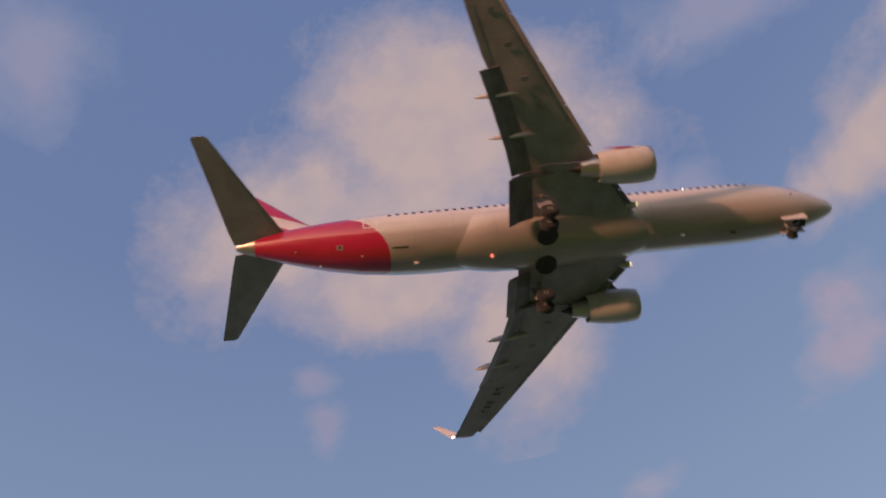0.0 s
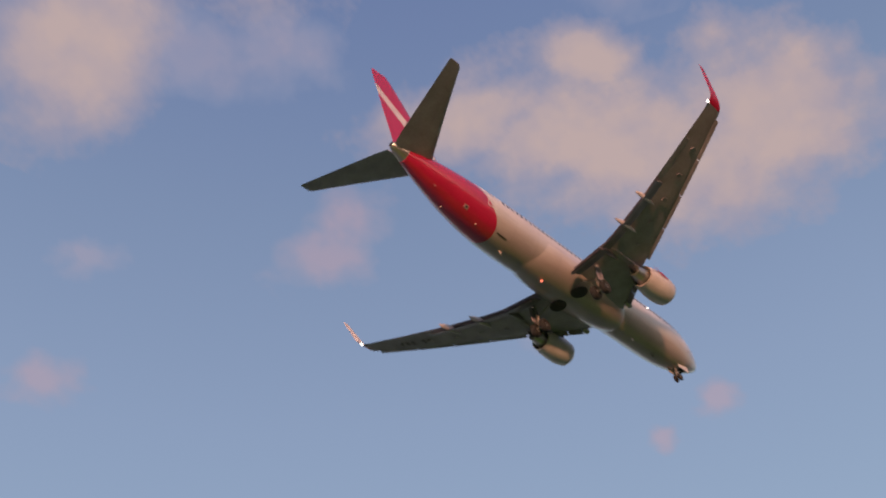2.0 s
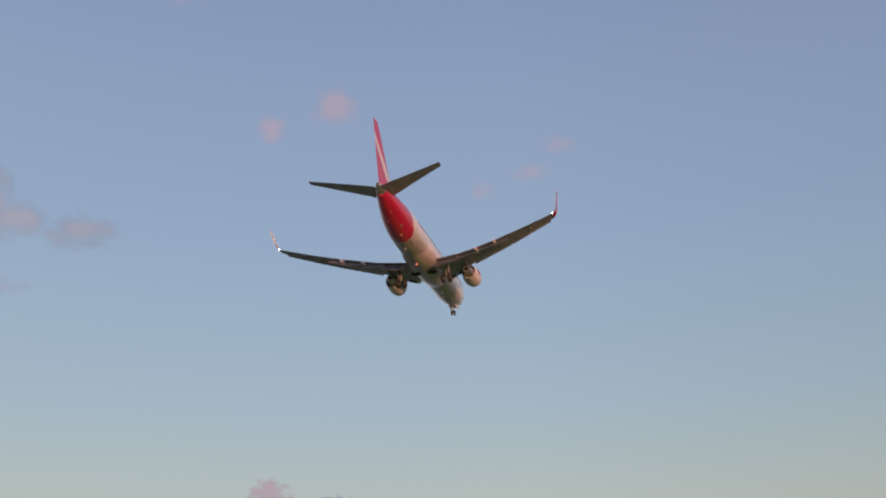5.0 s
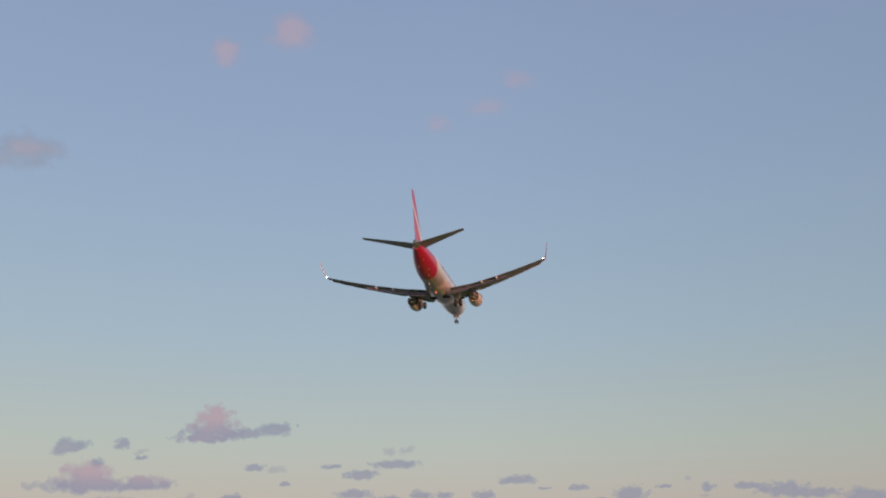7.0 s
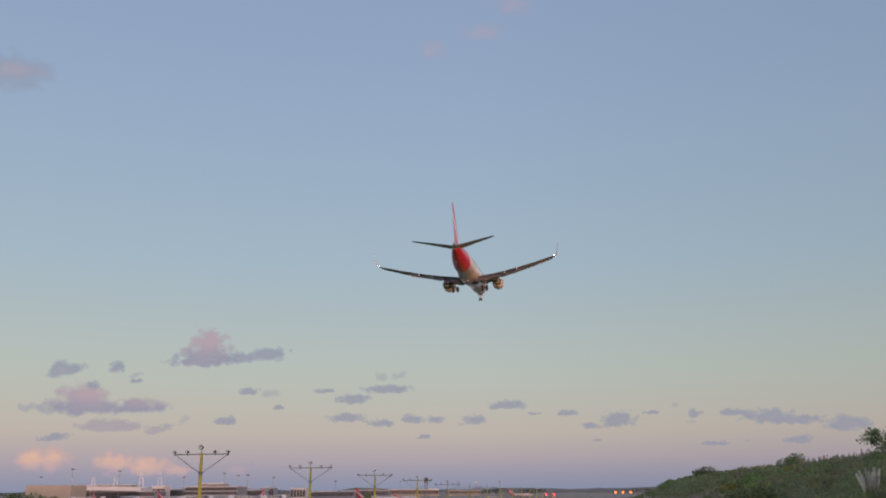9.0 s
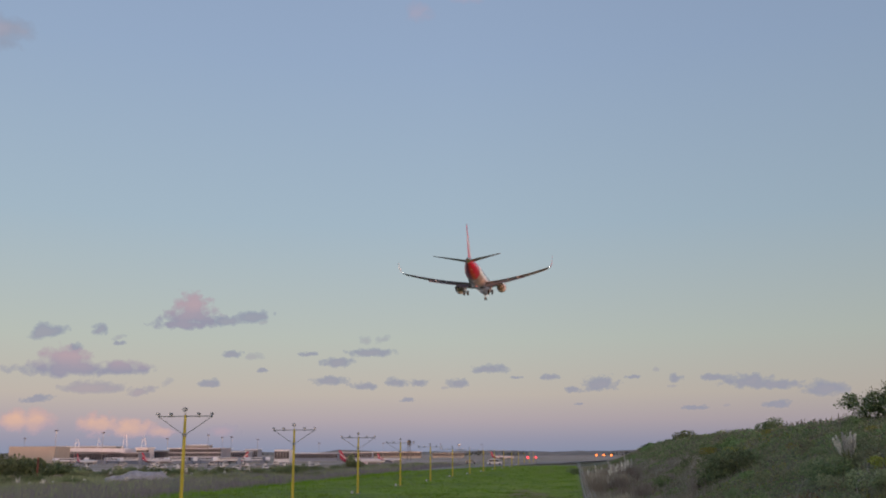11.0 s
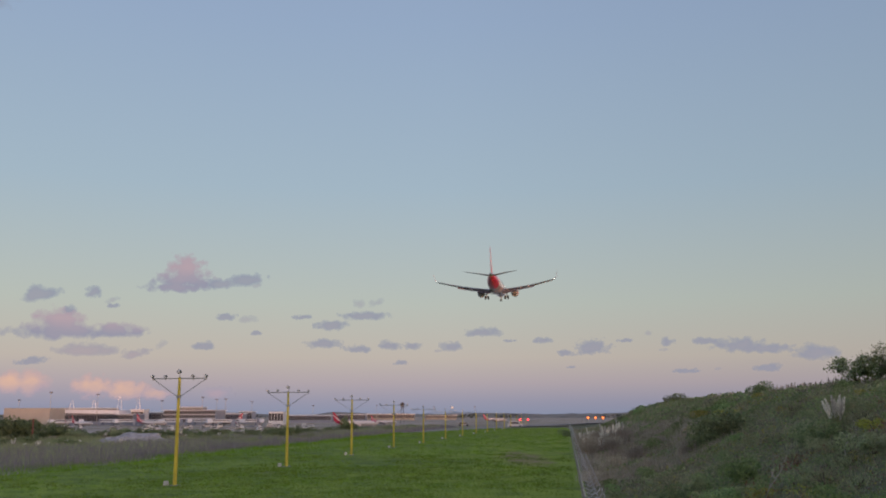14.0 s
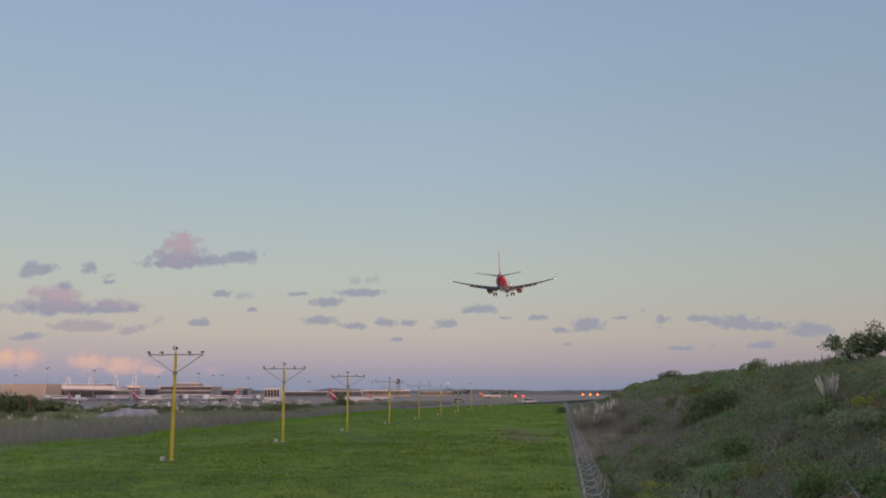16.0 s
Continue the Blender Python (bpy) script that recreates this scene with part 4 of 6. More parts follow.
L_GREEN = leaf_material("shrub_green", (0.135, 0.225, 0.085), (0.29, 0.43, 0.16), (0.32, 0.29, 0.20))
L_OLIVE = leaf_material("shrub_olive", (0.18, 0.23, 0.115), (0.37, 0.42, 0.22), (0.38, 0.335, 0.25))
L_DARK = leaf_material("shrub_dark", (0.11, 0.15, 0.07), (0.23, 0.285, 0.13))
L_YELLOW = leaf_material("shrub_yellow", (0.22, 0.26, 0.05), (0.48, 0.47, 0.10))
L_RUST = leaf_material("rusty_leaf", (0.16, 0.075, 0.05), (0.34, 0.17, 0.10), (0.24, 0.22, 0.10))
L_BROWN = leaf_material("brown_grass", (0.20, 0.185, 0.13), (0.40, 0.36, 0.27), (0.27, 0.31, 0.15))
L_DRY = leaf_material("dry_grass", (0.24, 0.22, 0.17), (0.46, 0.42, 0.34))
L_REED = leaf_material("grey_reeds", (0.23, 0.22, 0.235), (0.43, 0.405, 0.42))
L_LAWN = leaf_material("lawn_blades", (0.105, 0.20, 0.016), (0.21, 0.345, 0.028), (0.29, 0.405, 0.032))
L_TUFT = leaf_material("rank_grass", (0.095, 0.18, 0.017), (0.19, 0.30, 0.026))
L_PLUME = leaf_material("pampas_plume", (0.60, 0.60, 0.55), (0.84, 0.83, 0.76))
M_STEM = plain("woody_stem", (0.11, 0.085, 0.065), 0.85, scale=6.0, vary=0.3)
M_TWIG = plain("bare_twig", (0.52, 0.48, 0.45), 0.85, scale=6.0, vary=0.3)

rng = np.random.default_rng(7)


def quads_mesh(name, verts, material):
    """A mesh of loose four-cornered leaves: verts has the shape (n, 4, 3)."""
    n = len(verts)
    mesh = bpy.data.meshes.new(name)
    mesh.vertices.add(n * 4)
    mesh.vertices.foreach_set("co", np.asarray(verts, np.float32).ravel())
    mesh.loops.add(n * 4)
    mesh.loops.foreach_set("vertex_index", np.arange(n * 4, dtype=np.int32))
    mesh.polygons.add(n)
    mesh.polygons.foreach_set("loop_start", np.arange(0, n * 4, 4, dtype=np.int32))
    mesh.update(calc_edges=True)
    mesh.materials.append(material)
    return mesh


def leaves(centres, size, rng, droop=0.0):
    """Small pointed leaves, turned at random, round the given centres."""
    n = len(centres)
    a = rng.normal(size=(n, 3))
    a[:, 2] -= droop
    a /= np.linalg.norm(a, axis=1)[:, None]
    b = np.cross(a, rng.normal(size=(n, 3)))
    b /= np.linalg.norm(b, axis=1)[:, None] + 1e-9
    s = size * rng.uniform(0.6, 1.4, (n, 1))
    c = np.asarray(centres)
    return np.stack([c - a * s, c + b * s * 0.45, c + a * s, c - b * s * 0.45], 1)


def blades(x, y, z, height, width, rng, lean=0.25):
    """Upright grass blades, four corners each."""
    n = len(x)
    root = np.stack([x, y, z], 1)
    t = rng.uniform(0, 2 * math.pi, n)
    side = np.stack([np.cos(t), np.sin(t), np.zeros(n)], 1) * (width * rng.uniform(0.6, 1.4, n))[:, None]
    h = height * rng.uniform(0.5, 1.25, n)
    tip = root + np.stack([rng.normal(0, lean, n) * h, rng.normal(0, lean, n) * h, h], 1)
    return np.stack([root - side, root + side, tip + side * 0.25, tip - side * 0.25], 1)


def lumpy(n, lumps, wide, tall, rng):
    """Leaf places in several overlapping lumps that stand on the ground."""
    c = np.stack([rng.normal(0, wide * 0.42, lumps), rng.normal(0, wide * 0.42, lumps), rng.uniform(0.25, 0.8, lumps) * tall], 1)
    r = rng.uniform(0.25, 0.5, lumps) * tall
    k = rng.integers(0, lumps, n)
    d = rng.normal(size=(n, 3))
    d /= np.linalg.norm(d, axis=1)[:, None]
    p = c[k] + d * (r[k] * rng.uniform(0.45, 1.08, n) ** 0.6)[:, None] * np.array([1.25, 1.25, 0.95])
    p[:, 2] = np.abs(p[:, 2])
    return p


def shrub(n, lumps, wide, tall, leaf, material, label, stems=3, name="shrub", group="shrubs on the bank"):
    ob = tagged(new(name), label, "shrub", group)
    shared("foliage", quads_mesh("foliage", leaves(lumpy(n, lumps, wide, tall, rng), leaf, rng), material), ob)
    for i in range(stems):
        a = rng.uniform(0, 6.28)
        r = rng.uniform(0.2, 0.7) * wide
        part("stem", tube([(0, 0, -0.2), (math.cos(a) * r * 0.4, math.sin(a) * r * 0.4, tall * 0.4), (math.cos(a) * r, math.sin(a) * r, tall * rng.uniform(0.75, 1.02))], [0.05, 0.035, 0.012], 5), M_STEM, ob)
    return ob


def dry_clump(n, wide, tall, label):
    ob = tagged(new("grass_clump"), label, "grass clump", "dry grass clumps")
    x, y = rng.normal(0, wide * 0.4, n), rng.normal(0, wide * 0.4, n)
    q = blades(x, y, np.zeros(n), tall, 0.025, rng, 0.22)
    shared("tuft", quads_mesh("tuft", q, L_DRY), ob)
    return ob


def pampas(label, n=6, tall=1.9, leaf=None, spread=0.55, low=0.6, fat=0.11):
    """Arching leaves with upright feathery plumes."""
    ob = tagged(new("pampas_grass"), label, "pampas grass", "pampas grass")
    m = 500
    q = blades(rng.normal(0, 0.25, m), rng.normal(0, 0.25, m), np.zeros(m), tall * low, 0.02, rng, 0.5)
    shared("leaf_tuft", quads_mesh("leaf_tuft", q, leaf or L_DRY), ob)
    for i in range(n):
        a, r = 6.28 * i / n + rng.uniform(-0.3, 0.3), spread * rng.uniform(0.25, 1.0)
        h = tall * rng.uniform(0.8, 1.1)
        tip = Vector((math.cos(a) * r, math.sin(a) * r, h))
        stalk = part("stalk", tube([(0, 0, 0), tip * 0.6 - Vector((0, 0, 0.0)), tip], [0.02, 0.015, 0.008], 5), M_TWIG, ob)
        f = rng.uniform(0, 1, 260)
        w = fat * np.sin(math.pi * np.clip(f * 0.92 + 0.06, 0, 1)) ** 0.7
        d = rng.normal(size=(260, 3)) * (w * 0.55)[:, None]
        c = np.stack([tip.x * (low + (1 - low) * f), tip.y * (low + (1 - low) * f), h * (low + (1.04 - low) * f)], 1) + d
        shared("plume", quads_mesh("plume", leaves(c, 0.055, rng, -1.4), L_PLUME), stalk, label="cream feathery seed plume")
    return ob


def spot(w, y):
    x = FENCE_X + FENCE_SLOPE * y + w
    return x, y, bank(x, y)


def plant(master, w, y, scale=1.0, tall=1.0, turn=None, first=False):
    x, y, z = spot(w, y)
    m = pose(x, y, z - 0.08, 0, 0, rng.uniform(0, 360) if turn is None else turn)
    ob = copy_thing(master, m)
    ob.scale = (scale, scale, scale * tall)
    return ob


MASTERS = [
    shrub(2600, 9, 1.3, 1.2, 0.075, L_GREEN, "dense green shrub on the scrubby bank"),
    shrub(2400, 8, 1.4, 1.0, 0.07, L_OLIVE, "olive-green tangled scrub on the bank"),
    shrub(2200, 7, 1.1, 1.4, 0.075, L_DARK, "dark evergreen bush on the bank"),
    shrub(1300, 7, 1.1, 0.9, 0.07, L_YELLOW, "yellow-green flowering weeds among the scrub", 3),
    shrub(1500, 9, 1.4, 1.1, 0.06, L_OLIVE, "thin twiggy scrub with bare stems showing", 8),
]
DRY = [dry_clump(900, 1.3, 1.0, "pale dry grass clump beside the fence"), dry_clump(700, 1.0, 1.4, "tall brown dry grass clump on the bank")]
PAMPAS = [pampas("clump of pampas grass with cream plumes", 11, 1.7, L_OLIVE, 0.66, 0.5, 0.062), pampas("tall pampas grass with pale plumes", 7, 2.3, None, 0.9, 0.6, 0.075)]
# scrub over the bank, thickest and smallest where it is near
for row in range(27):
    y = 13.0 * 1.09 ** row
    for col in range(8):
        w = 1.8 + col * 2.9 + rng.uniform(-1.1, 1.1) + (0 if y < 120 else rng.uniform(0, 6))
        yy = y + rng.uniform(-1.6, 1.6)
        if y < 19 and w > 16:
            continue
        k = rng.random()
        dry_zone = (w < 8.5 and 66 < yy < 140) or (w < 11 and 76 < yy < 135)
        if dry_zone and k < 0.72:
            master = DRY[0 if k < 0.4 else 1]
        elif k < 0.46:
            master = MASTERS[0]
        elif k < 0.68:
            master = MASTERS[1]
        elif k < 0.76:
            master = MASTERS[2]
        elif k < 0.82:
            master = MASTERS[3]
        elif k < 0.96:
            master = MASTERS[4]
        else:
            master = MASTERS[4] if w > 6 or yy < 60 else DRY[1]
        s = rng.uniform(0.5, 0.95) * (0.7 if w < 4 else 0.95 if w < 15 else 0.7)
        plant(master, w, yy, s, rng.uniform(0.7, 1.1))
for i in range(48):
    k = rng.random()
    plant(MASTERS[0] if k < 0.3 else MASTERS[1] if k < 0.55 else MASTERS[3] if k < 0.75 else MASTERS[4], rng.uniform(2.2, 15), rng.uniform(17, 44), rng.uniform(0.35, 0.7), rng.uniform(0.7, 1.2))
# bushes that stand out on the bank's edge
for w, y, s, m in ((20, 182, 1.9, 2), (21.2, 186, 1.5, 2), (20.3, 103, 1.25, 2), (21.3, 105, 1.0, 2), (20, 150, 1.1, 0), (8.9, 66, 1.25, 2), (10.0, 66.5, 1.4, 2), (11.0, 67.5, 1.3, 2), (9.6, 69, 1.4, 2), (10.6, 70.5, 1.25, 2), (14, 90, 1.1, 0), (17, 130, 1.0, 1)):
    plant(MASTERS[m], w, y, s, 0.85)
for w, y, s, m in ((3.6, 112, 1.2, 1), (5.0, 118, 1.25, 1), (4.2, 126, 1.2, 1), (1.6, 116, 0.9, 1), (2.4, 128, 1.1, 1), (1.2, 134, 1.0, 1), (6.2, 124, 1.15, 1), (2.9, 106, 0.8, 1)):
    plant(PAMPAS[m], w, y, s)
# the masters take places of their own
for i, ob in enumerate(DRY + MASTERS):
    x, y, z = spot(3.0 + 1.9 * i, 78 + 3.1 * i)
    ob.matrix_basis = pose(x, y, z - 0.08)
for i, ob in enumerate(PAMPAS):
    x, y, z = spot(12.1 - i * 8.2, 45.4 + 74 * i)
    ob.matrix_basis = pose(x, y, z - 0.08)


def limbs(base, height, spread, count, thick, parent, twigs=4):
    """Crooked limbs that fork; returns the twig ends."""
    ends = []
    for i in range(count):
        a = 6.28 * i / count + rng.uniform(-0.4, 0.4)
        p = [Vector(base)]
        d = Vector((math.cos(a) * spread, math.sin(a) * spread, height))
        for s in range(1, 5):
            p.append(Vector(base) + d * (s / 4) + Vector(rng.normal(0, 0.06 * height, 3)))
        limb = part("limb", tube(p, [thick * (1 - 0.2 * s) for s in range(5)], 6), M_STEM, parent)
        for t in range(twigs):
            q = p[2 + t % 3]
            e = q + Vector((rng.normal(0, 0.5) * spread * 0.6, rng.normal(0, 0.5) * spread * 0.6, rng.uniform(0.1, 0.45) * height))
            part("twig", tube([q, (q + e) / 2 + Vector(rng.normal(0, 0.05, 3)), e], [thick * 0.35, thick * 0.25, thick * 0.12], 5), M_STEM, limb)
            ends.append(e)
        ends.append(p[-1])
    return ends


def small_tree(x, y, z, height, spread, count, per, leaf, material, label, twigs=4, clump=0.14):
    ob = tagged(new("tree"), label, "tree", "trees round the airfield")
    part("trunk", tube([(0, 0, -0.3), (0.03, 0.02, height * 0.15), (0, 0.05, height * 0.3)], [0.11, 0.09, 0.07], 8), M_STEM, ob)
    ends = limbs((0, 0.05, height * 0.12), height * 0.8, spread, count, 0.05, ob, twigs)
    c = np.concatenate([np.array(e) + rng.normal(0, 1, (per, 3)) * np.array([1.0, 1.0, 0.8]) * spread * clump for e in ends])
    shared("crown", quads_mesh("crown", leaves(c, leaf, rng), material), ob)
    ob.location = (x, y, z)
    return ob


x, y, z = spot(20.2, 66)
small_tree(x, y, z - 0.25, 2.05, 1.7, 8, 80, 0.085, L_DARK, "wind-bent small tree with sparse dark leaves on the bank", 6, 0.12)
x, y, z = spot(21.9, 63)
small_tree(x, y, z - 0.15, 2.2, 1.9, 8, 42, 0.08, L_DARK, "open small tree with bare forking limbs on the bank", 7, 0.10)
x, y, z = spot(23.6, 60)
small_tree(x, y, z - 0.35, 1.9, 2.0, 8, 80, 0.085, L_DARK, "leafy dark small tree on the bank", 6, 0.13)

for w, y, s in ((19.6, 66.5, 0.85), (20.6, 64.5, 0.8), (21.6, 61.5, 0.85), (22.6, 59.5, 1.0), (23.5, 57, 1.1)):
    plant(MASTERS[2], w, y, s, 0.95)

# seeding grass spikes that stand up from the brow
def spikes(label, n=16, wide=1.3):
    ob = tagged(new("seeding_grass"), label, "grass clump", "seeding grass on the brow")
    m = 420
    shared("tuft", quads_mesh("tuft", blades(rng.normal(0, wide * 0.5, m), rng.normal(0, wide * 0.5, m), np.zeros(m), 0.55, 0.014, rng, 0.3), L_BROWN), ob)
    for i in range(n):
        r = Vector((rng.normal(0, wide * 0.5), rng.normal(0, wide * 0.5), 0))
        h = rng.uniform(0.7, 1.25)
        tip = r + Vector((rng.normal(0, 0.10), rng.normal(0, 0.10), h))
        stalk = part("stalk", tube([r, (r + tip) / 2, tip], [0.014, 0.012, 0.006], 5), M_STEM, ob)
        f = rng.uniform(0.55, 1.03, 70)
        c = np.array(r)[None, :] + np.outer(f, np.array(tip - r)) + rng.normal(0, 0.022, (70, 3))
        shared("seed_head", quads_mesh("seed_head", leaves(c, 0.045, rng, -1.6), L_DRY if i % 3 else L_BROWN), stalk)
    return ob


SPIKES = spikes("brown seeding grass with upright spikes")
for i in range(11):
    plant(SPIKES, rng.uniform(19.3, 21.2), 70 + 2.3 * i + rng.uniform(-1, 1), rng.uniform(0.65, 0.95), rng.uniform(0.8, 1.1))
x, y, z = spot(20.6, 70.5)
SPIKES.matrix_basis = pose(x, y, z - 0.08)
for i in range(12):
    plant(DRY[1], rng.uniform(1.2, 5.5), rng.uniform(98, 122), rng.uniform(0.9, 1.3), rng.uniform(0.9, 1.2))
# tall scrub where the bank begins
for i in range(22):
    plant(MASTERS[(0, 2, 1, 0)[i % 4]], rng.uniform(7, 18), rng.uniform(165, 225), rng.uniform(0.7, 1.1), rng.uniform(0.8, 1.05))
# an uneven brow
for i in range(28):
    y = 58 * 4.0 ** rng.uniform(0, 1)
    plant(MASTERS[(0, 1, 2, 4, 1, 0)[i % 6]], rng.uniform(17.5, 22.5), y, rng.uniform(0.35, 0.72) * (1.2 if y > 110 else 1.0), rng.uniform(0.75, 1.15))

# arching canes with rusty leaves in the near scrub
def bramble(label, canes, reach, material, per=26):
    ob = tagged(new("bramble"), label, "bramble", "brambles on the bank")
    spots = []
    for i in range(canes):
        a, r, h = rng.uniform(0, 6.28), reach * rng.uniform(0.5, 1.1), reach * rng.uniform(0.35, 0.8)
        start = Vector((rng.normal(0, 0.25), rng.normal(0, 0.25), -0.1))
        p = [start + Vector((math.cos(a + 0.25 * f) * r * f, math.sin(a + 0.25 * f) * r * f, h * math.sin(min(1.0, f) * 2.4))) + Vector(rng.normal(0, 0.03, 3)) for f in (0, 0.2, 0.4, 0.6, 0.8, 1.0)]
        part("cane", tube(p, [0.014, 0.013, 0.011, 0.009, 0.007, 0.004], 5), M_TWIG if i % 3 == 0 else M_STEM, ob)
        for q in p[1:]:
            spots.append(np.array(q) + rng.normal(0, 0.09, (per // 5 + 1, 3)))
    shared("foliage", quads_mesh("foliage", leaves(np.concatenate(spots), 0.05, rng), material), ob)
    return ob


BRAMBLES = [bramble("rusty bramble tangle with arching canes", 9, 1.1, L_RUST), bramble("green bramble tangle with arching canes", 9, 1.2, L_GREEN, 60), bramble("yellow-green sprigs on thin canes", 7, 0.8, L_YELLOW, 54)]
for i in range(66):
    y = 15 * 3.4 ** rng.uniform(0, 1)
    plant(BRAMBLES[(0, 1, 0, 2, 1)[i % 5]], rng.uniform(2.4, 15.5), y, rng.uniform(0.6, 1.1), rng.uniform(0.7, 1.1))
for i, ob in enumerate(BRAMBLES):
    x, y, z = spot(6.0 + 2.1 * i, 24 + 2.5 * i)
    ob.matrix_basis = pose(x, y, z - 0.05)

# bare forked branches that stick out of the near scrub
for i in range(36):
    w, y = rng.uniform(3.0, 14.5), 15 * 2.5 ** rng.uniform(0, 1)
    x, y, z = spot(w, y)
    h = rng.uniform(0.8, 2.0)
    ob = tagged(new("bare_branch"), "bare grey forked branch sticking out of the scrub", "branch", "bare branches on the bank")
    ob.location = (x, y, z + 0.2)
    a = rng.uniform(0, 6.28)
    d = Vector((math.cos(a), math.sin(a), rng.uniform(0.4, 1.8))).normalized() * h
    p = [Vector((0, 0, -0.3))] + [d * f + Vector(rng.normal(0, 0.07, 3)) for f in (0.3, 0.55, 0.8)] + [d]
    stem = part("stem", tube(p, [0.021, 0.018, 0.014, 0.010, 0.005], 6), M_TWIG, ob)
    for t in range(5):
        q = p[1 + t % 4]
        e = q + (d * rng.uniform(0.2, 0.45) + Vector(rng.normal(0, 0.25 * h, 3)))
        e.z = max(e.z, 0.15)
        part("twig", tube([q, (q + e) / 2 + Vector(rng.normal(0, 0.05, 3)), e], [0.010, 0.007, 0.003], 5), M_TWIG, stem)


def strewn(name, n, left, right, y0, y1, height, width, material, label, category, lean=0.25, power=1.6, drift=0.16, wobble=False):
    """Loose upright blades between two lines x = a + b*y, thicker near the viewer; one object."""
    y = y0 + (y1 - y0) * rng.uniform(0, 1, n) ** power
    f = rng.uniform(0, 1, n)
    x = (left[0] + left[1] * y) * (1 - f) + (right[0] + right[1] * y) * f
    x = x + (np.array([noise.noise(Vector((b * 0.09, 31, 0))) for b in y]) * 2.2 if wobble else 0)
    patch = np.array([noise.fractal(Vector((a, b, 0)) * drift, 1.0, 2.0, 3) for a, b in zip(x, y)])
    keep = patch + rng.normal(0, 0.35, n) > -0.25
    x, y, patch = x[keep], y[keep], patch[keep]
    z = np.array([bank(a, b) for a, b in zip(x, y)]) - 0.03
    h = height * (1 + 0.45 * patch)
    far = np.clip(y / 60, 0.8, 3)
    ob = new(name, quads_mesh(name, blades(x, y, z, h, width * far, rng, lean), material))
    return tagged(ob, label, category, kind="stuff")


def tufts(name, n, per, spread, y0, y1, height, material, label):
    """Rounded grass tufts scattered in drifts over the mown strip; one object."""
    y = y0 * (y1 / y0) ** rng.uniform(0, 1, n)
    f = rng.uniform(0, 1, n)
    x = (-45 + 0.153 * y) * (1 - f) + (0.3 + 0.125 * y) * f
    drift = np.array([noise.fractal(Vector((a, b, len(name))) * 0.16, 1.0, 2.0, 3) for a, b in zip(x, y)])
    keep = drift + rng.normal(0, 0.15, n) > 0.0
    x, y = np.repeat(x[keep], per), np.repeat(y[keep], per)
    big = np.repeat(rng.uniform(0.5, 1.5, keep.sum()), per)
    dx, dy = rng.normal(0, spread, len(x)) * big * 1.5, rng.normal(0, spread, len(x)) * big
    h = height * big * np.exp(-(dx * dx + dy * dy) / (spread * big * 1.6) ** 2)
    x, y = x + dx, y + dy
    z = np.array([bank(a, b) for a, b in zip(x, y)]) - 0.02
    ob = new(name, quads_mesh(name, blades(x, y, z, h, 0.035 * np.clip(y / 60, 0.8, 3), rng, 0.9), material))
    return tagged(ob, label, "grass", kind="stuff")


strewn("near_lawn", 80000, (-32, 0.153), (0.4, 0.125), 35, 85, 0.10, 0.014, L_TUFT, "short dense grass of the mown strip", "grass", 0.6, 1.3, 0.9)
strewn("lawn_grass", 120000, (-46, 0.153), (0.5, 0.1246), 34, 330, 0.11, 0.016, L_LAWN, "short green grass on the approach strip", "grass", 0.5, 1.9, 0.6)
strewn("reeds", 120000, (-72, 0.153), (-46.5, 0.153), 60, 330, 0.78, 0.011, L_REED, "belt of grey-brown dry reeds along the grass", "reeds", 0.14, 1.5, 0.12, True)
tufts("grass_tufts", 3600, 18, 0.34, 36, 110, 0.14, L_TUFT, "darker rank tufts in the mown strip")
tufts("lime_tufts", 6500, 18, 0.45, 45, 310, 0.13, L_LAWN, "lush bright tufts in the mown strip")
strewn("bank_grass", 60000, (1.6, 0.1246), (24, 0.1246), 10, 260, 0.55, 0.012, L_BROWN, "rough brown and olive grass between the shrubs", "grass", 0.4, 1.9)
strewn("dry_verge", 32000, (1.3, 0.1250), (11.0, 0.1250), 62, 190, 0.7, 0.015, L_DRY, "dry brown grass along the fence", "grass", 0.3, 1.6)

def ground_cover(n, material, label, y0, y1, w0, w1, tall, leaf, seed):
    """Low tangled leaves that hug the bank in drifts; one object."""
    y = y0 * (y1 / y0) ** rng.uniform(0, 1, n)
    w = rng.uniform(w0, w1, n)
    x = FENCE_X + FENCE_SLOPE * y + w
    drift = np.array([noise.fractal(Vector((a, b, seed)) * 0.22, 1.0, 2.0, 4) for a, b in zip(x, y)])
    keep = drift + rng.normal(0, 0.2, n) > -0.22
    x, y, drift = x[keep], y[keep], drift[keep]
    z = np.array([bank(a, b) for a, b in zip(x, y)]) + tall * np.clip(0.55 + drift * 1.3, 0.1, 1.5) * rng.uniform(0, 1, len(x)) ** 0.7
    size = leaf * np.clip(y / 35, 0.8, 3.2)[:, None]
    return tagged(new("ground_cover", quads_mesh("ground_cover", leaves(np.stack([x, y, z], 1), size, rng), material)), label, "scrub", kind="stuff")


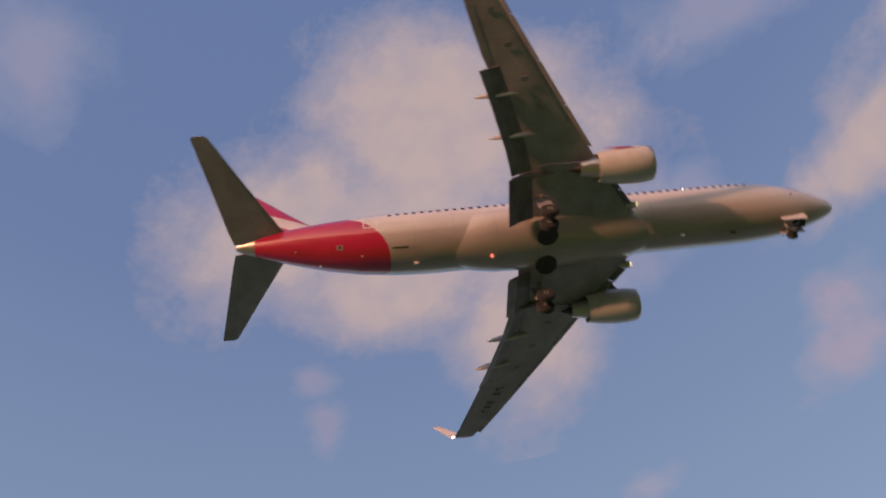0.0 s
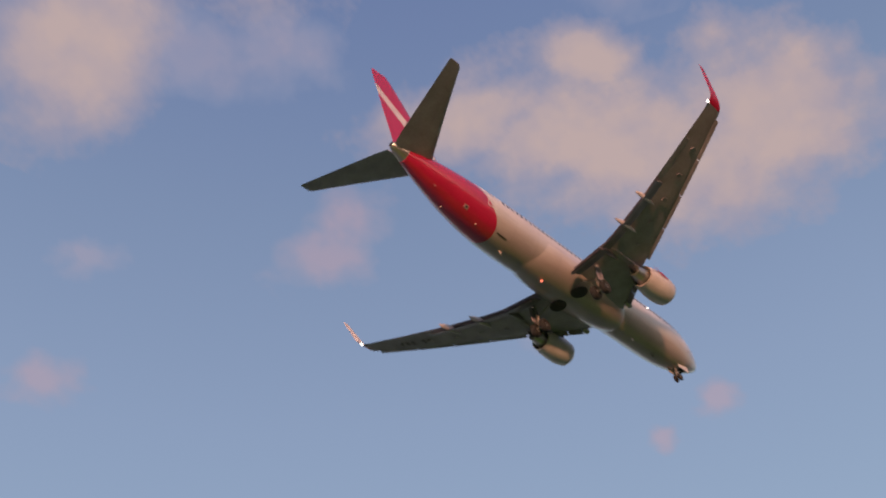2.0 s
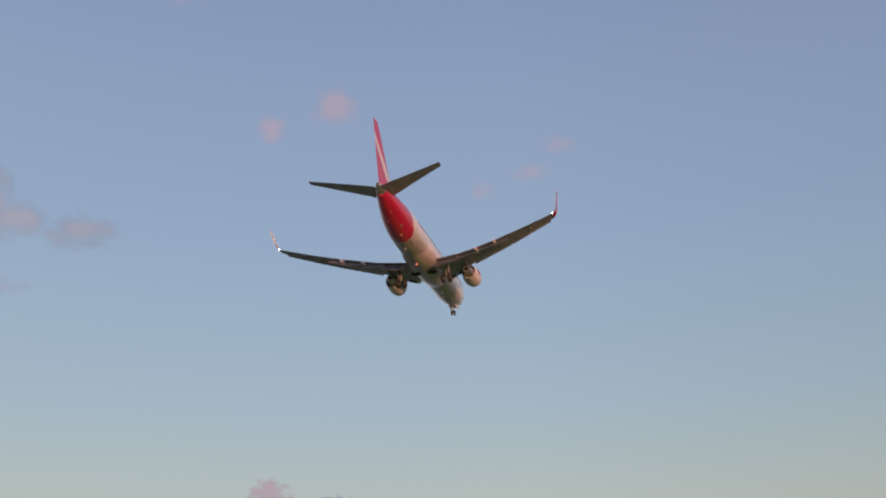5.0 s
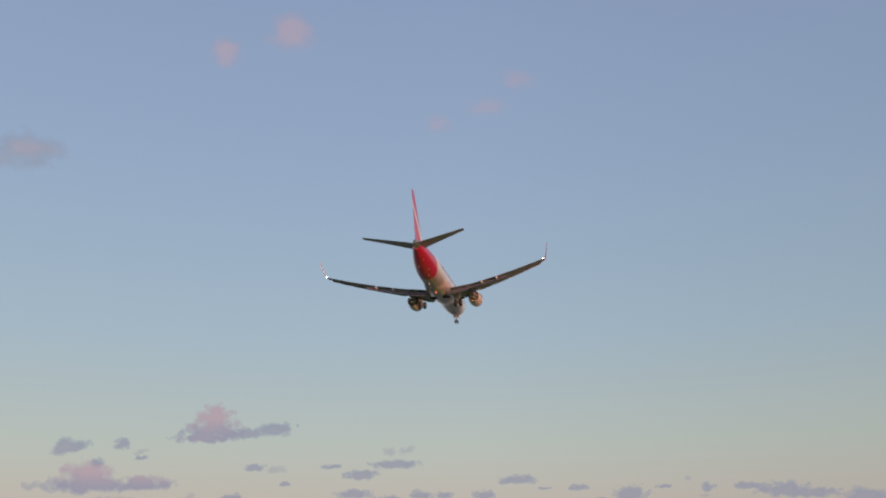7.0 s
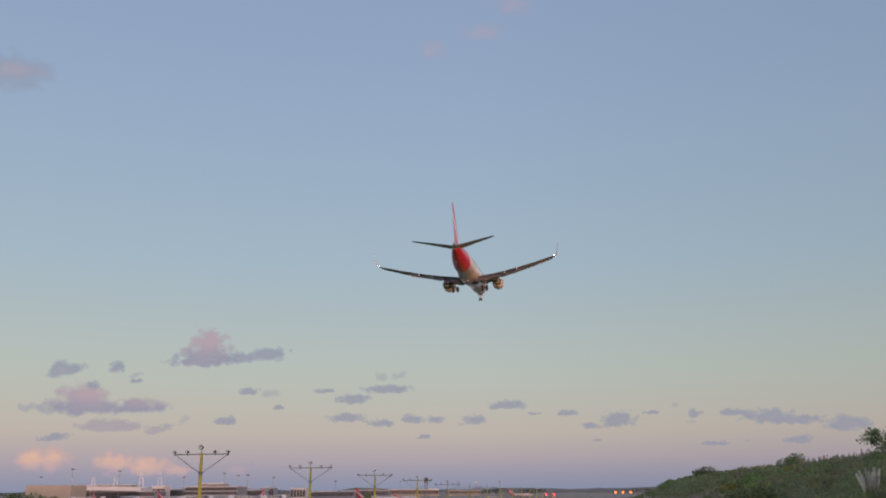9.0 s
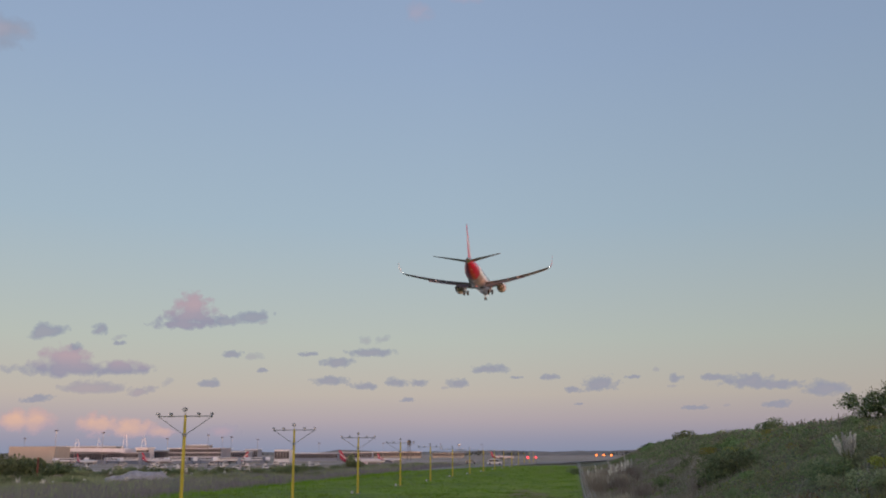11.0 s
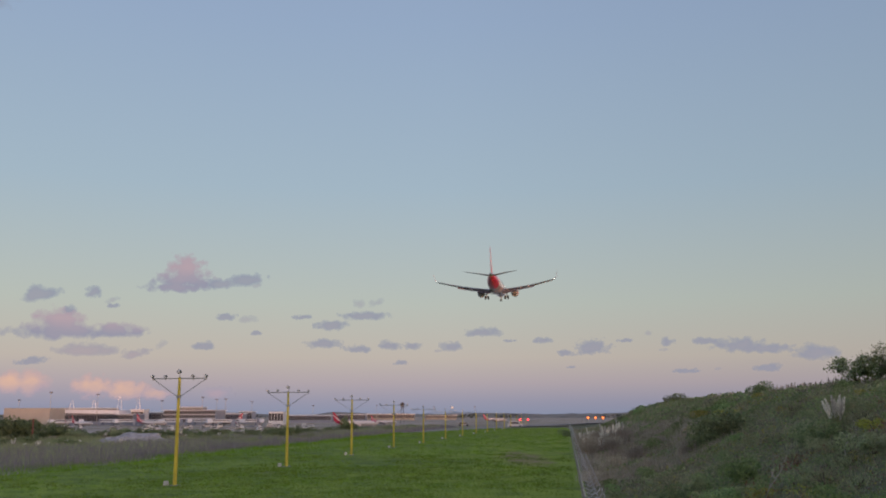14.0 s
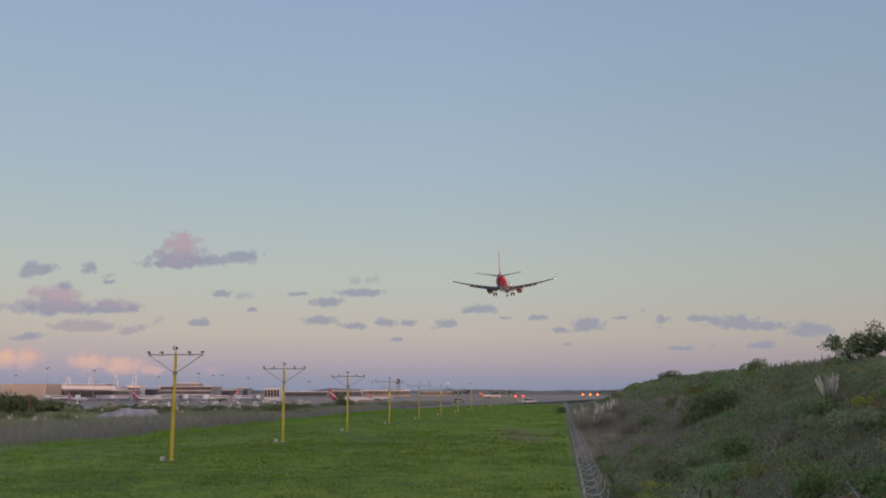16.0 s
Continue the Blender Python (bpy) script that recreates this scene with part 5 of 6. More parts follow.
ground_cover(95000, L_GREEN, "low green scrub over the bank", 11, 240, 2.2, 25, 0.55, 0.055, 1)
ground_cover(70000, L_OLIVE, "olive and brown tangle over the bank", 11, 240, 1.5, 25, 0.5, 0.05, 5)
ground_cover(60000, L_OLIVE, "olive undergrowth over the near bank", 11, 70, 1.6, 20, 0.45, 0.045, 13)
ground_cover(45000, L_BROWN, "brown dead stalks and leaves over the bank", 11, 150, 1.4, 22, 0.5, 0.045, 17)
ground_cover(9000, L_RUST, "rusty leaves among the near scrub", 11, 45, 3.0, 16, 0.55, 0.045, 21)
ground_cover(1500, L_PLUME, "small pale flower heads in the near scrub", 11, 32, 3.0, 16, 0.75, 0.032, 25)
ground_cover(9000, L_YELLOW, "yellow-green weeds over the bank", 11, 90, 1.5, 16, 0.5, 0.045, 9)

# shrubs and trees beyond the reeds
SCRUB = [shrub(1500, 8, 1.6, 1.5, 0.13, L_OLIVE, "olive scrub beyond the reed belt", 4, "scrub_bush", "scrub beyond the reeds"), shrub(1500, 9, 1.7, 1.6, 0.13, L_DARK, "dark scrub beyond the reed belt", 4, "scrub_bush", "scrub beyond the reeds")]


def beyond(master, px, y, scale, tall=1.0):
    x = px * y
    ob = copy_thing(master, pose(x, y, bank(x, y) - 0.1, 0, 0, rng.uniform(0, 360)))
    ob.scale = (scale, scale, scale * tall)
    return ob


for i in range(64):
    y = rng.uniform(120, 330)
    x = -66 + 0.153 * y - rng.uniform(0, 45) * (y / 200)
    if y < 160 and abs(x / y + 0.33) < 0.04:
        continue
    ob = copy_thing(SCRUB[i % 2] if i % 5 else DRY[i % 2], pose(x, y, bank(x, y) - 0.1, 0, 0, rng.uniform(0, 360)))
    s = rng.uniform(0.55, 1.0) * (1.0 if y < 210 else 0.7)
    ob.scale = (s, s, s * rng.uniform(0.7, 1.1))
for px, y, s in ((-0.457, 178, 2.5), (-0.445, 181, 2.5), (-0.474, 174, 2.4), (-0.466, 180, 2.5), (-0.412, 185, 1.9), (-0.403, 188, 1.7), (-0.30, 190, 1.0), (-0.27, 196, 1.0), (-0.165, 200, 1.3), (-0.175, 208, 1.1), (-0.107, 240, 1.35), (-0.106, 241, 1.2), (-0.10, 260, 1.0), (-0.24, 200, 1.0), (0.126, 196, 0.9)):
    beyond(SCRUB[1], px, y, s)
beyond(SCRUB[1], -0.1065, 240, 0.85, 2.9)
for px, y, q in ((-0.182, 196, 1.25), (-0.172, 203, 1.35), (-0.160, 210, 1.2), (-0.150, 216, 1.1), (-0.140, 222, 1.0), (-0.125, 232, 1.1), (-0.215, 196, 0.9)):
    beyond(SCRUB[1], px, y, q, 0.95)
for i, ob in enumerate(SCRUB):
    x, y = -0.36 * (196 + 8 * i), 196 + 8 * i
    ob.matrix_basis = pose(x, y, bank(x, y) - 0.1)
for i in range(20):
    y = rng.uniform(125, 200)
    x = -68 + 0.153 * y - rng.uniform(0, 12)
    ob = copy_thing(PAMPAS[i % 2], pose(x, y, bank(x, y) - 0.05, 0, 0, rng.uniform(0, 360)))
    q = rng.uniform(0.4, 0.7)
    ob.scale = (q, q, q)

# scrub that breaks up the reed belt's far edge
for i in range(70):
    y = 125 + 190 * rng.uniform(0, 1) ** 0.8
    x = -66 + 0.153 * y + rng.uniform(-5, 15)
    if y < 165 and abs(x / y + 0.33) < 0.04:
        continue
    s = rng.uniform(0.4, 0.85)
    ob = copy_thing(SCRUB[i % 2] if i % 3 else MASTERS[4], pose(x, y, bank(x, y) - 0.1, 0, 0, rng.uniform(0, 360)))
    ob.scale = (s * 1.5, s * 1.5, s)
# a hedge of scrub and pale grass between the reeds and the apron
for i in range(84):
    y = rng.uniform(178, 225)
    x = rng.uniform(-0.43, -0.17) * y
    top = -rng.uniform(0.0135, 0.021) * y - bank(x, y)
    s = max(0.5, top / 1.75)
    ob = copy_thing(SCRUB[i % 2] if i % 6 else PAMPAS[1], pose(x, y, bank(x, y) - 0.1, 0, 0, rng.uniform(0, 360)))
    ob.scale = (s * 1.2, s * 1.2, s) if i % 6 else (s * 0.75, s * 0.75, s * 0.75)
strewn("pale_grass", 26000, (-100, 0.153), (-66, 0.153), 105, 270, 0.7, 0.014, L_OLIVE, "rough olive grass beyond the reeds", "grass", 0.3, 1.2, 0.1)
strewn("border_grass", 22000, (-50.5, 0.153), (-43.5, 0.153), 50, 230, 0.36, 0.013, L_LAWN, "rank green grass where the mown strip meets the reeds", "grass", 0.3, 1.5, 0.2, True)
strewn("rank_reeds", 34000, (-74, 0.153), (-49, 0.153), 60, 330, 0.85, 0.016, L_OLIVE, "olive rank grass among the reeds", "grass", 0.2, 1.3, 0.12, True)

# grey rubble mound
bm = bmesh.new()
bmesh.ops.create_icosphere(bm, subdivisions=5, radius=1)
for v in bm.verts:
    q = noise.fractal(v.co * 2.2, 1.0, 2.0, 5)
    v.co = Vector((v.co.x * 5.4, v.co.y * 2.4, v.co.z * 1.9)) * (1 + 0.26 * q)
y = 150
rub = smooth(part("rubble_mound", bm, plain("grey_rubble", (0.50, 0.52, 0.56), 0.9, scale=1.2, vary=0.4, bump=0.5)), 60)
rub.location = (-0.327 * y, y, bank(-0.327 * y, y) - 0.2)
tagged(rub, "long pale grey mound of rubble among the reeds", "mound")

# ---- boundary fence ----
M_WIRE = plain("fence_wire", (0.56, 0.57, 0.60), 0.5, 0.25, scale=5.0)
FENCE_H = 0.85


def fence_run(y0, y1):
    """One bay: two posts, rails, woven wire and a coil of razor wire on top."""
    a = Vector((FENCE_X + FENCE_SLOPE * y0, y0, bank(FENCE_X + FENCE_SLOPE * y0, y0)))
    b = Vector((FENCE_X + FENCE_SLOPE * y1, y1, bank(FENCE_X + FENCE_SLOPE * y1, y1)))
    d = b - a
    ln = d.length
    ob = tagged(new("fence_panel"), "galvanised chain-link fence panel topped with coiled wire", "fence", "fence along the bank")
    part("post", tube([a - Vector((0, 0, 0.2)), a + Vector((0, 0, FENCE_H + 0.05))], 0.028, 8), M_PIPE, ob)
    for h in (0.06, FENCE_H):
        part("rail", tube([a + Vector((0, 0, h)), b + Vector((0, 0, h))], 0.016, 6), M_PIPE, ob)
    near = y0 < 60
    gap = 0.17 if near else 0.30
    wide = 0.007 if near else 0.012
    quads = []
    n = int((ln + FENCE_H) / gap)
    for i in range(n):
        s = i * gap - FENCE_H
        for sign in (1, -1):
            f0, f1 = max(0, -s), min(FENCE_H, ln - s)
            if f1 <= f0:
                continue
            p0, p1 = (s + f0) / ln, (s + f1) / ln
            if sign == -1:
                p0, p1 = 1 - p0, 1 - p1
            u = a + d * p0 + Vector((0, 0, f0))
            v = a + d * p1 + Vector((0, 0, f1))
            off = Vector((0, 0, wide))
            lift = Vector((0.004 * sign, 0, 0))
            quads.append([u - off + lift, v - off + lift, v + off + lift, u + off + lift])
    shared("chain_link", quads_mesh("chain_link", np.array(quads), M_WIRE), ob, label="woven galvanised wire mesh")
    pts = []
    turns = ln / 2.6
    steps = max(14, int(turns * 16))
    for i in range(steps + 1):
        t = i / steps
        ang = (y0 + t * (y1 - y0)) / 2.6 * 2 * math.pi
        pts.append(a + d * t + Vector((0.22 + 0.30 * math.cos(ang), 0, FENCE_H + 0.16 + 0.28 * math.sin(ang))))
    part("coil", tube(pts, 0.008, 4), M_WIRE, ob, "coiled razor wire")
    o = a + d * 0.2 + Vector((0.42, 0, FENCE_H + 0.05))
    ring = [o + Vector((0.46 * math.cos(q * math.pi / 9), 0.12 * math.sin(q * math.pi / 9), 0.40 * math.sin(q * math.pi / 9))) for q in range(8, 20)]
    part("wire_loop", tube(ring, 0.021, 5), M_WIRE, ob, "pale loop of razor wire")
    return ob


y = 8.0
while y < 300:
    step = 3.0 if y < 90 else 12.0
    fence_run(y, y + step)
    y += step


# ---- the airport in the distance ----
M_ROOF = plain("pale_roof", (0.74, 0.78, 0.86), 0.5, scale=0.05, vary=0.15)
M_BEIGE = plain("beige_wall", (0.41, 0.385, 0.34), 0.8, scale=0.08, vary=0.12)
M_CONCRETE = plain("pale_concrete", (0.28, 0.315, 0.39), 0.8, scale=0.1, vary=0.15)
M_PANE = plain("terminal_glass", (0.065, 0.068, 0.085), 0.22, 0.0, scale=0.1, vary=0.3)
M_STEEL = plain("white_steel", (0.78, 0.80, 0.84), 0.5, scale=0.3)
M_TREES = leaf_material("far_trees", (0.035, 0.045, 0.03), (0.09, 0.10, 0.06))
FOCUS = 1666.5


def far_place(px, depth):
    """The ground point that lies depth metres ahead, px to the right of the view's middle line."""
    x = (px - 784) / FOCUS * depth
    return x, depth, bank(x, depth)


def width_at(p0, p1, depth):
    return (p1 - p0) / FOCUS * depth


def hall(px0, px1, depth, height, deep, wall, label, bays=0, roof_over=1.5, roof_thick=0.8, slope=0.0, decks=1):
    """A building of flat walls with a projecting roof and bays of dark glass between mullions."""
    w = width_at(px0, px1, depth)
    x, y, z = far_place((px0 + px1) / 2, depth)
    ob = tagged(new("terminal_building" if bays else "warehouse"), label, "building", "airport buildings")
    ob.location = (x, y, z + 2.9)
    part("wall", box(-w / 2, 0, -4, w / 2, deep, height), wall, ob)
    if bays:
        for d in range(decks):
            z0, z1 = height * (d + 0.12) / decks, height * (d + 0.86) / decks
            bw = w / bays
            pane = None
            for i in range(bays):
                if pane is None:
                    pane = part("window_pane", box(-w / 2 + 0.25, -0.35, z0, -w / 2 + bw - 0.25, -0.05, z1), M_PANE, ob, "dark glass bay")
                else:
                    shared("window_pane", pane.data, ob, Matrix.Translation((i * bw, 0, 0)))
            if d:
                part("deck", box(-w / 2 - 0.6, -1.6, height * d / decks - 0.35, w / 2 + 0.6, 0.1, height * d / decks + 0.3), M_ROOF, ob, "pale projecting deck")
    rings = []
    for xx, dz in ((-w / 2 - roof_over, slope), (0, slope * 0.5 + abs(slope) * 0.15), (w / 2 + roof_over, 0)):
        rings.append([Vector((xx, yy, height + dz + zz)) for yy, zz in ((-roof_over * 2, 0), (deep + roof_over, 0), (deep + roof_over, roof_thick), (-roof_over * 2, roof_thick))])
    part("roof", loft(rings), M_ROOF if bays else wall, ob, "pale flat roof" if bays else "")
    return ob


hall(4, 85, 1000, 15.6, 40, M_BEIGE, "long plain beige cargo shed", 0, 0.2, 0.3)
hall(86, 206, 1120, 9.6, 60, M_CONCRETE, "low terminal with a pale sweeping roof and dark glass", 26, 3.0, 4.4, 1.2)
hall(90, 192, 1240, 17.0, 30, M_PIPE, "grey terminal block behind the pale roof", 18, 0.6, 0.6)
hall(204, 232, 1060, 9.0, 40, M_CONCRETE, "terminal pier with dark windows", 8)
hall(228, 250, 1120, 14.0, 20, M_STEEL, "boxy terminal block with a white frame", 3, 1.0, 1.2)
hall(250, 292, 1150, 11.0, 30, M_CONCRETE, "low pale terminal wing", 12, 1.0, 1.0)
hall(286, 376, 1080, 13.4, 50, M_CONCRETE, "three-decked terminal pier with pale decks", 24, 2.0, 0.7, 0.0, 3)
hall(314, 352, 1100, 17.2, 24, M_PIPE, "glazed upper storey of the decked pier", 12, 1.0, 0.6)
hall(374, 420, 1200, 9.6, 40, M_CONCRETE, "low terminal wing with parked stairs", 14, 1.0, 0.8)
hall(418, 440, 1300, 12.5, 30, M_CONCRETE, "distant flat-roofed terminal block", 7, 0.6, 0.6)
hall(470, 496, 1150, 11.6, 30, M_STEEL, "small white service building", 5, 0.3, 0.5)
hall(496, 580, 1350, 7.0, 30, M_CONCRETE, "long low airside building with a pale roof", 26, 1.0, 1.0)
hall(590, 640, 1450, 8.0, 30, M_CONCRETE, "low grey airside shed", 14, 1.0, 0.8)
hall(640, 726, 1800, 8.4, 30, M_PIPE, "long low hangar row", 22, 1.0, 0.8)
hall(745, 800, 1900, 6.2, 30, M_PIPE, "low grey shed far across the field", 16, 0.5, 0.5)


def jet_bridge(px, depth, turn, label):
    """A boarding bridge: a raised tunnel on a column, with its cab at the end."""
    x, y, z = far_place(px, depth)
    ob = tagged(new("jet_bridge"), label, "jet bridge", "boarding bridges")
    ob.matrix_basis = pose(x, y, z, 0, 0, turn)
    part("tunnel", box(-1.6, -12, 3.8, 1.6, 12, 6.8, bevel=0.2), M_STEEL, ob, "white boxy tunnel")
    part("cab", box(-2.3, -15.5, 3.4, 2.3, -11.8, 7.2, bevel=0.3), M_ROOF, ob)
    part("window_strip", box(-1.66, -10, 5.2, 1.66, 10, 6.1), M_PANE, ob)
    for s in (-1, 1):
        part("column", tube([(s * 1.1, -9, 0), (s * 1.1, -9, 3.9)], 0.35, 8), M_LAMP, ob)
    part("rotunda", tube([(0, 12, 0), (0, 12, 7.2)], 2.4, 14), M_CONCRETE, ob, "round grey rotunda")


for i, px in enumerate((108, 142, 188, 214, 262, 300, 330, 352, 388, 404, 436, 455)):
    jet_bridge(px, 985 + 17 * (i % 4), (-35, 20, 55, -60, 80)[i % 5], "white airport boarding bridge on grey columns")

# white radome on a pole
x, y, z = far_place(792, 1250)
ob = tagged(new("radome"), "small white radome ball on a thin pole", "radome")
ob.location = (x, y, z)
part("pole", tube([(0, 0, 0), (0, 0, 19.5)], [0.35, 0.22], 8), M_PIPE, ob)
smooth(part("ball", spun([(18.6, 0.3), (18.9, 1.2), (19.6, 1.9), (20.6, 2.2), (21.6, 1.9), (22.3, 1.2), (22.6, 0.3)], 18, "z"), M_STEEL, ob, "white radome ball"))

# white masts that carry the roof
for px, top in ((123, 26), (162, 26), (207, 31), (240, 29)):
    x, y, z = far_place(px, 1125)
    ob = tagged(new("roof_mast"), "white steel frame mast above the terminal roof", "roof mast", "roof masts")
    ob.location = (x, y, z)
    for s in (-1, 1):
        part("leg", tube([(s * 3.0, 0, 12), (s * 1.2, 0, top + 1.5)], [0.32, 0.2], 6), M_STEEL, ob)
        part("stay", tube([(s * 1.2, 0, top + 1.5), (s * 3.4, 3, 13)], 0.12, 5), M_STEEL, ob)
    for h in (0.45, 0.75, 0.98):
        zz = 12 + (top - 9.5) * h
        part("tie", tube([(-3.0 + 1.8 * h, 0, zz), (3.0 - 1.8 * h, 0, zz)], 0.22, 5), M_STEEL, ob)

# apron floodlight poles
for px, depth, top in ((85, 900, 30), (168, 1000, 30), (30, 1100, 26), (282, 1050, 24), (353, 1000, 27), (378, 1100, 26), (394, 1000, 25), (440, 1150, 24), (548, 1200, 20), (660, 1500, 22), (832, 1500, 20), (760, 1700, 22)):
    x, y, z = far_place(px, depth)
    ob = tagged(new("floodlight_pole"), "tall thin grey apron floodlight pole", "floodlight", "apron floodlights")
    ob.location = (x, y, z)
    top += 2.9
    part("pole", tube([(0, 0, 0), (0, 0, top)], [0.3, 0.15], 6), M_PIPE, ob)
    part("lamp_head", box(-1.6, -0.4, top - 0.5, 1.6, 0.4, top + 0.5, bevel=0.1), M_LAMP, ob)

# radar tower
x, y, z = far_place(705, 1250)
ob = tagged(new("radar_tower"), "dark lattice radar tower with a dish", "tower")
ob.location = (x, y, z + 2.9)
for sx in (-1, 1):
    for sy in (-1, 1):
        part("leg", tube([(sx * 2.4, sy * 2.4, -3), (sx * 1.3, sy * 1.3, 18)], 0.28, 5), M_LAMP, ob)
for h in range(4):
    part("brace", tube([(-2.2 + h * 0.2, -2.2 + h * 0.2, h * 4.2), (2.0 - h * 0.2, -2.0 + h * 0.2, h * 4.2 + 4)], 0.16, 5), M_LAMP, ob)
part("platform", box(-3, -3, 17.5, 3, 3, 18.6, bevel=0.1), M_LAMP, ob)
dish = spun([(0, 0.3), (-0.5, 2.2), (-1.0, 2.9), (-0.8, 2.9), (-0.3, 2.0), (0.3, 0.3)], 20, "y", (0, 0, 21.3))
part("dish", dish, M_LAMP, ob, "dark round radar dish")

# parked airliners
for px, depth, heading, size, label in ((160, 940, 124, 0.86, "parked white airliner with a red tail at the gate"), (292, 960, 108, 0.95, "parked white airliner with a red fin"),
                                        (360, 1010, -98, 1.0, "parked airliner with a dark red fin beside the pier"), (662, 830, 97, 1.05, "parked white airliner with a red and white fin"),
                                        (696, 1050, 104, 0.8, "white airliner taxiing behind another"), (888, 1400, 95, 0.9, "distant white airliner on the taxiway"), (128, 1040, 150, 0.9, "parked white airliner nosed in to the gate")):
    x, y, z = far_place(px, depth)
    m = airliner_pose(x, y, z + 4.1 * size, heading, 0, 0)
    ob = copy_thing(airliner, m)
    ob.scale = (size, size, size)
    for child in [q for q in ob.children_recursive if q.name.split(".")[0] in ("window", "access_panel", "marking_bar", "well_pipe", "drain_mast", "stall_vane", "torque_link", "door_outline", "blade_antenna")]:
        bpy.data.objects.remove(child)
    tagged(ob, label, "airliner", "parked airliners")

# service vehicles
M_VAN = plain("van_white", (0.70, 0.70, 0.70), 0.4, scale=0.8)
M_CAR = plain("car_silver", (0.45, 0.46, 0.48), 0.3, 0.4, scale=0.8)


def vehicle(px, depth, ln, wide, high, paint, label, kind, turn=90, lift=None):
    x, y, z = far_place(px, depth)
    ob = tagged(new(kind), label, kind)
    ob.matrix_basis = pose(x, y, z, 0, 0, turn)
    bm = box(-wide / 2, -ln / 2, 0.35, wide / 2, ln / 2, high * 0.55, bevel=0.12)
    part("body", bm, paint, ob)
    part("cabin", box(-wide * 0.46, -ln * 0.30, high * 0.53, wide * 0.46, ln * 0.42, high, bevel=0.18), paint, ob)
    for s in (-1, 1):
        part("side_window", box(s * wide * 0.465 - 0.01, -ln * 0.26, high * 0.60, s * wide * 0.465 + 0.01, ln * 0.38, high * 0.88), M_PANE, ob)
        for f in (-0.32, 0.32):
            smooth(part("wheel", spun([(s * wide * 0.5 - 0.1, 0.32), (s * wide * 0.5 - 0.1, 0.36), (s * wide * 0.5 + 0.05, 0.36), (s * wide * 0.5 + 0.05, 0.1)], 14, "x", (0, f * ln, 0.36)), M_TYRE, ob))
    return ob


bus = vehicle(931, 330, 5.2, 2.0, 2.0, M_VAN, "small white bus on the perimeter road", "bus")
BUS_Z = bus.matrix_basis.translation.z
vehicle(812, 360, 4.4, 1.8, 1.5, M_CAR, "silver car on the perimeter road", "car")
for i in range(44):
    px, depth = rng.uniform(90, 560), rng.uniform(700, 980)
    ln = rng.uniform(4, 9)
    vehicle(px, depth, ln, 2.4, rng.uniform(1.8, 3.4), M_VAN if i % 3 else M_CAR, "pale service vehicle on the apron", "service vehicle".replace(" ", "_"), rng.uniform(0, 180))

# perimeter road beyond the grass
me = bpy.data.meshes.new("road")
pts = [(-40 + 0.153 * 190 - 30, 190), (-10, 250), (14, 320), (60, 372), (160, 400)]
vs, fs = [], []
for i, (x, y) in enumerate(pts):
    vs += [(x - 3, y + 8, bank(x - 3, y + 8) + 0.07), (x + 3, y - 8, bank(x + 3, y - 8) + 0.07)]
    if i:
        fs.append((2 * i - 2, 2 * i - 1, 2 * i + 1, 2 * i))
me.from_pydata(vs, [], fs)
me.materials.append(plain("worn_asphalt", (0.33, 0.32, 0.31), 0.85, scale=0.5, vary=0.3))
tagged(new("road", me), "grey asphalt perimeter road", "road", kind="structure")


def lamp_bar(px, row, depth, count, gap, glow, shell, label):
    """Signal lamps side by side on a low frame."""
    x, y, z = far_place(px, depth)
    h = (691 - row) / FOCUS * depth - z
    ob = tagged(new("signal_lights"), label, "signal light", "signal lights at the runway's end")
    ob.location = (x, y, z)
    span = gap * (count - 1)
    part("frame", tube([(-span / 2 - 0.6, 0.4, h), (span / 2 + 0.6, 0.4, h)], 0.08, 6), M_PIPE, ob)
    for s in (-1, 1):
        part("post", tube([(s * (span / 2 + 0.3), 0.4, 0), (s * (span / 2 + 0.3), 0.4, h)], 0.09, 6), M_PIPE, ob)
    for i in range(count):
        cx = -span / 2 + i * gap
        body = part("housing", tube([(cx, 0.5, h), (cx, 0.1, h), (cx, -0.25, h)], [0.16, 0.34, 0.38], 14), shell, ob)
        part("lens", tube([(cx, -0.25, h), (cx, -0.36, h)], [0.29, 0.22], 14), glow, body, "glowing round lens")


lamp_bar(918, 701.5, 300, 2, 2.45, G_REDLAMP, M_LAMP, "pair of bright red signal lights")
lamp_bar(1043, 698.5, 300, 3, 2.35, G_AMBER, plain("amber_housing", (0.45, 0.22, 0.02), 0.5), "row of three amber signal lights")

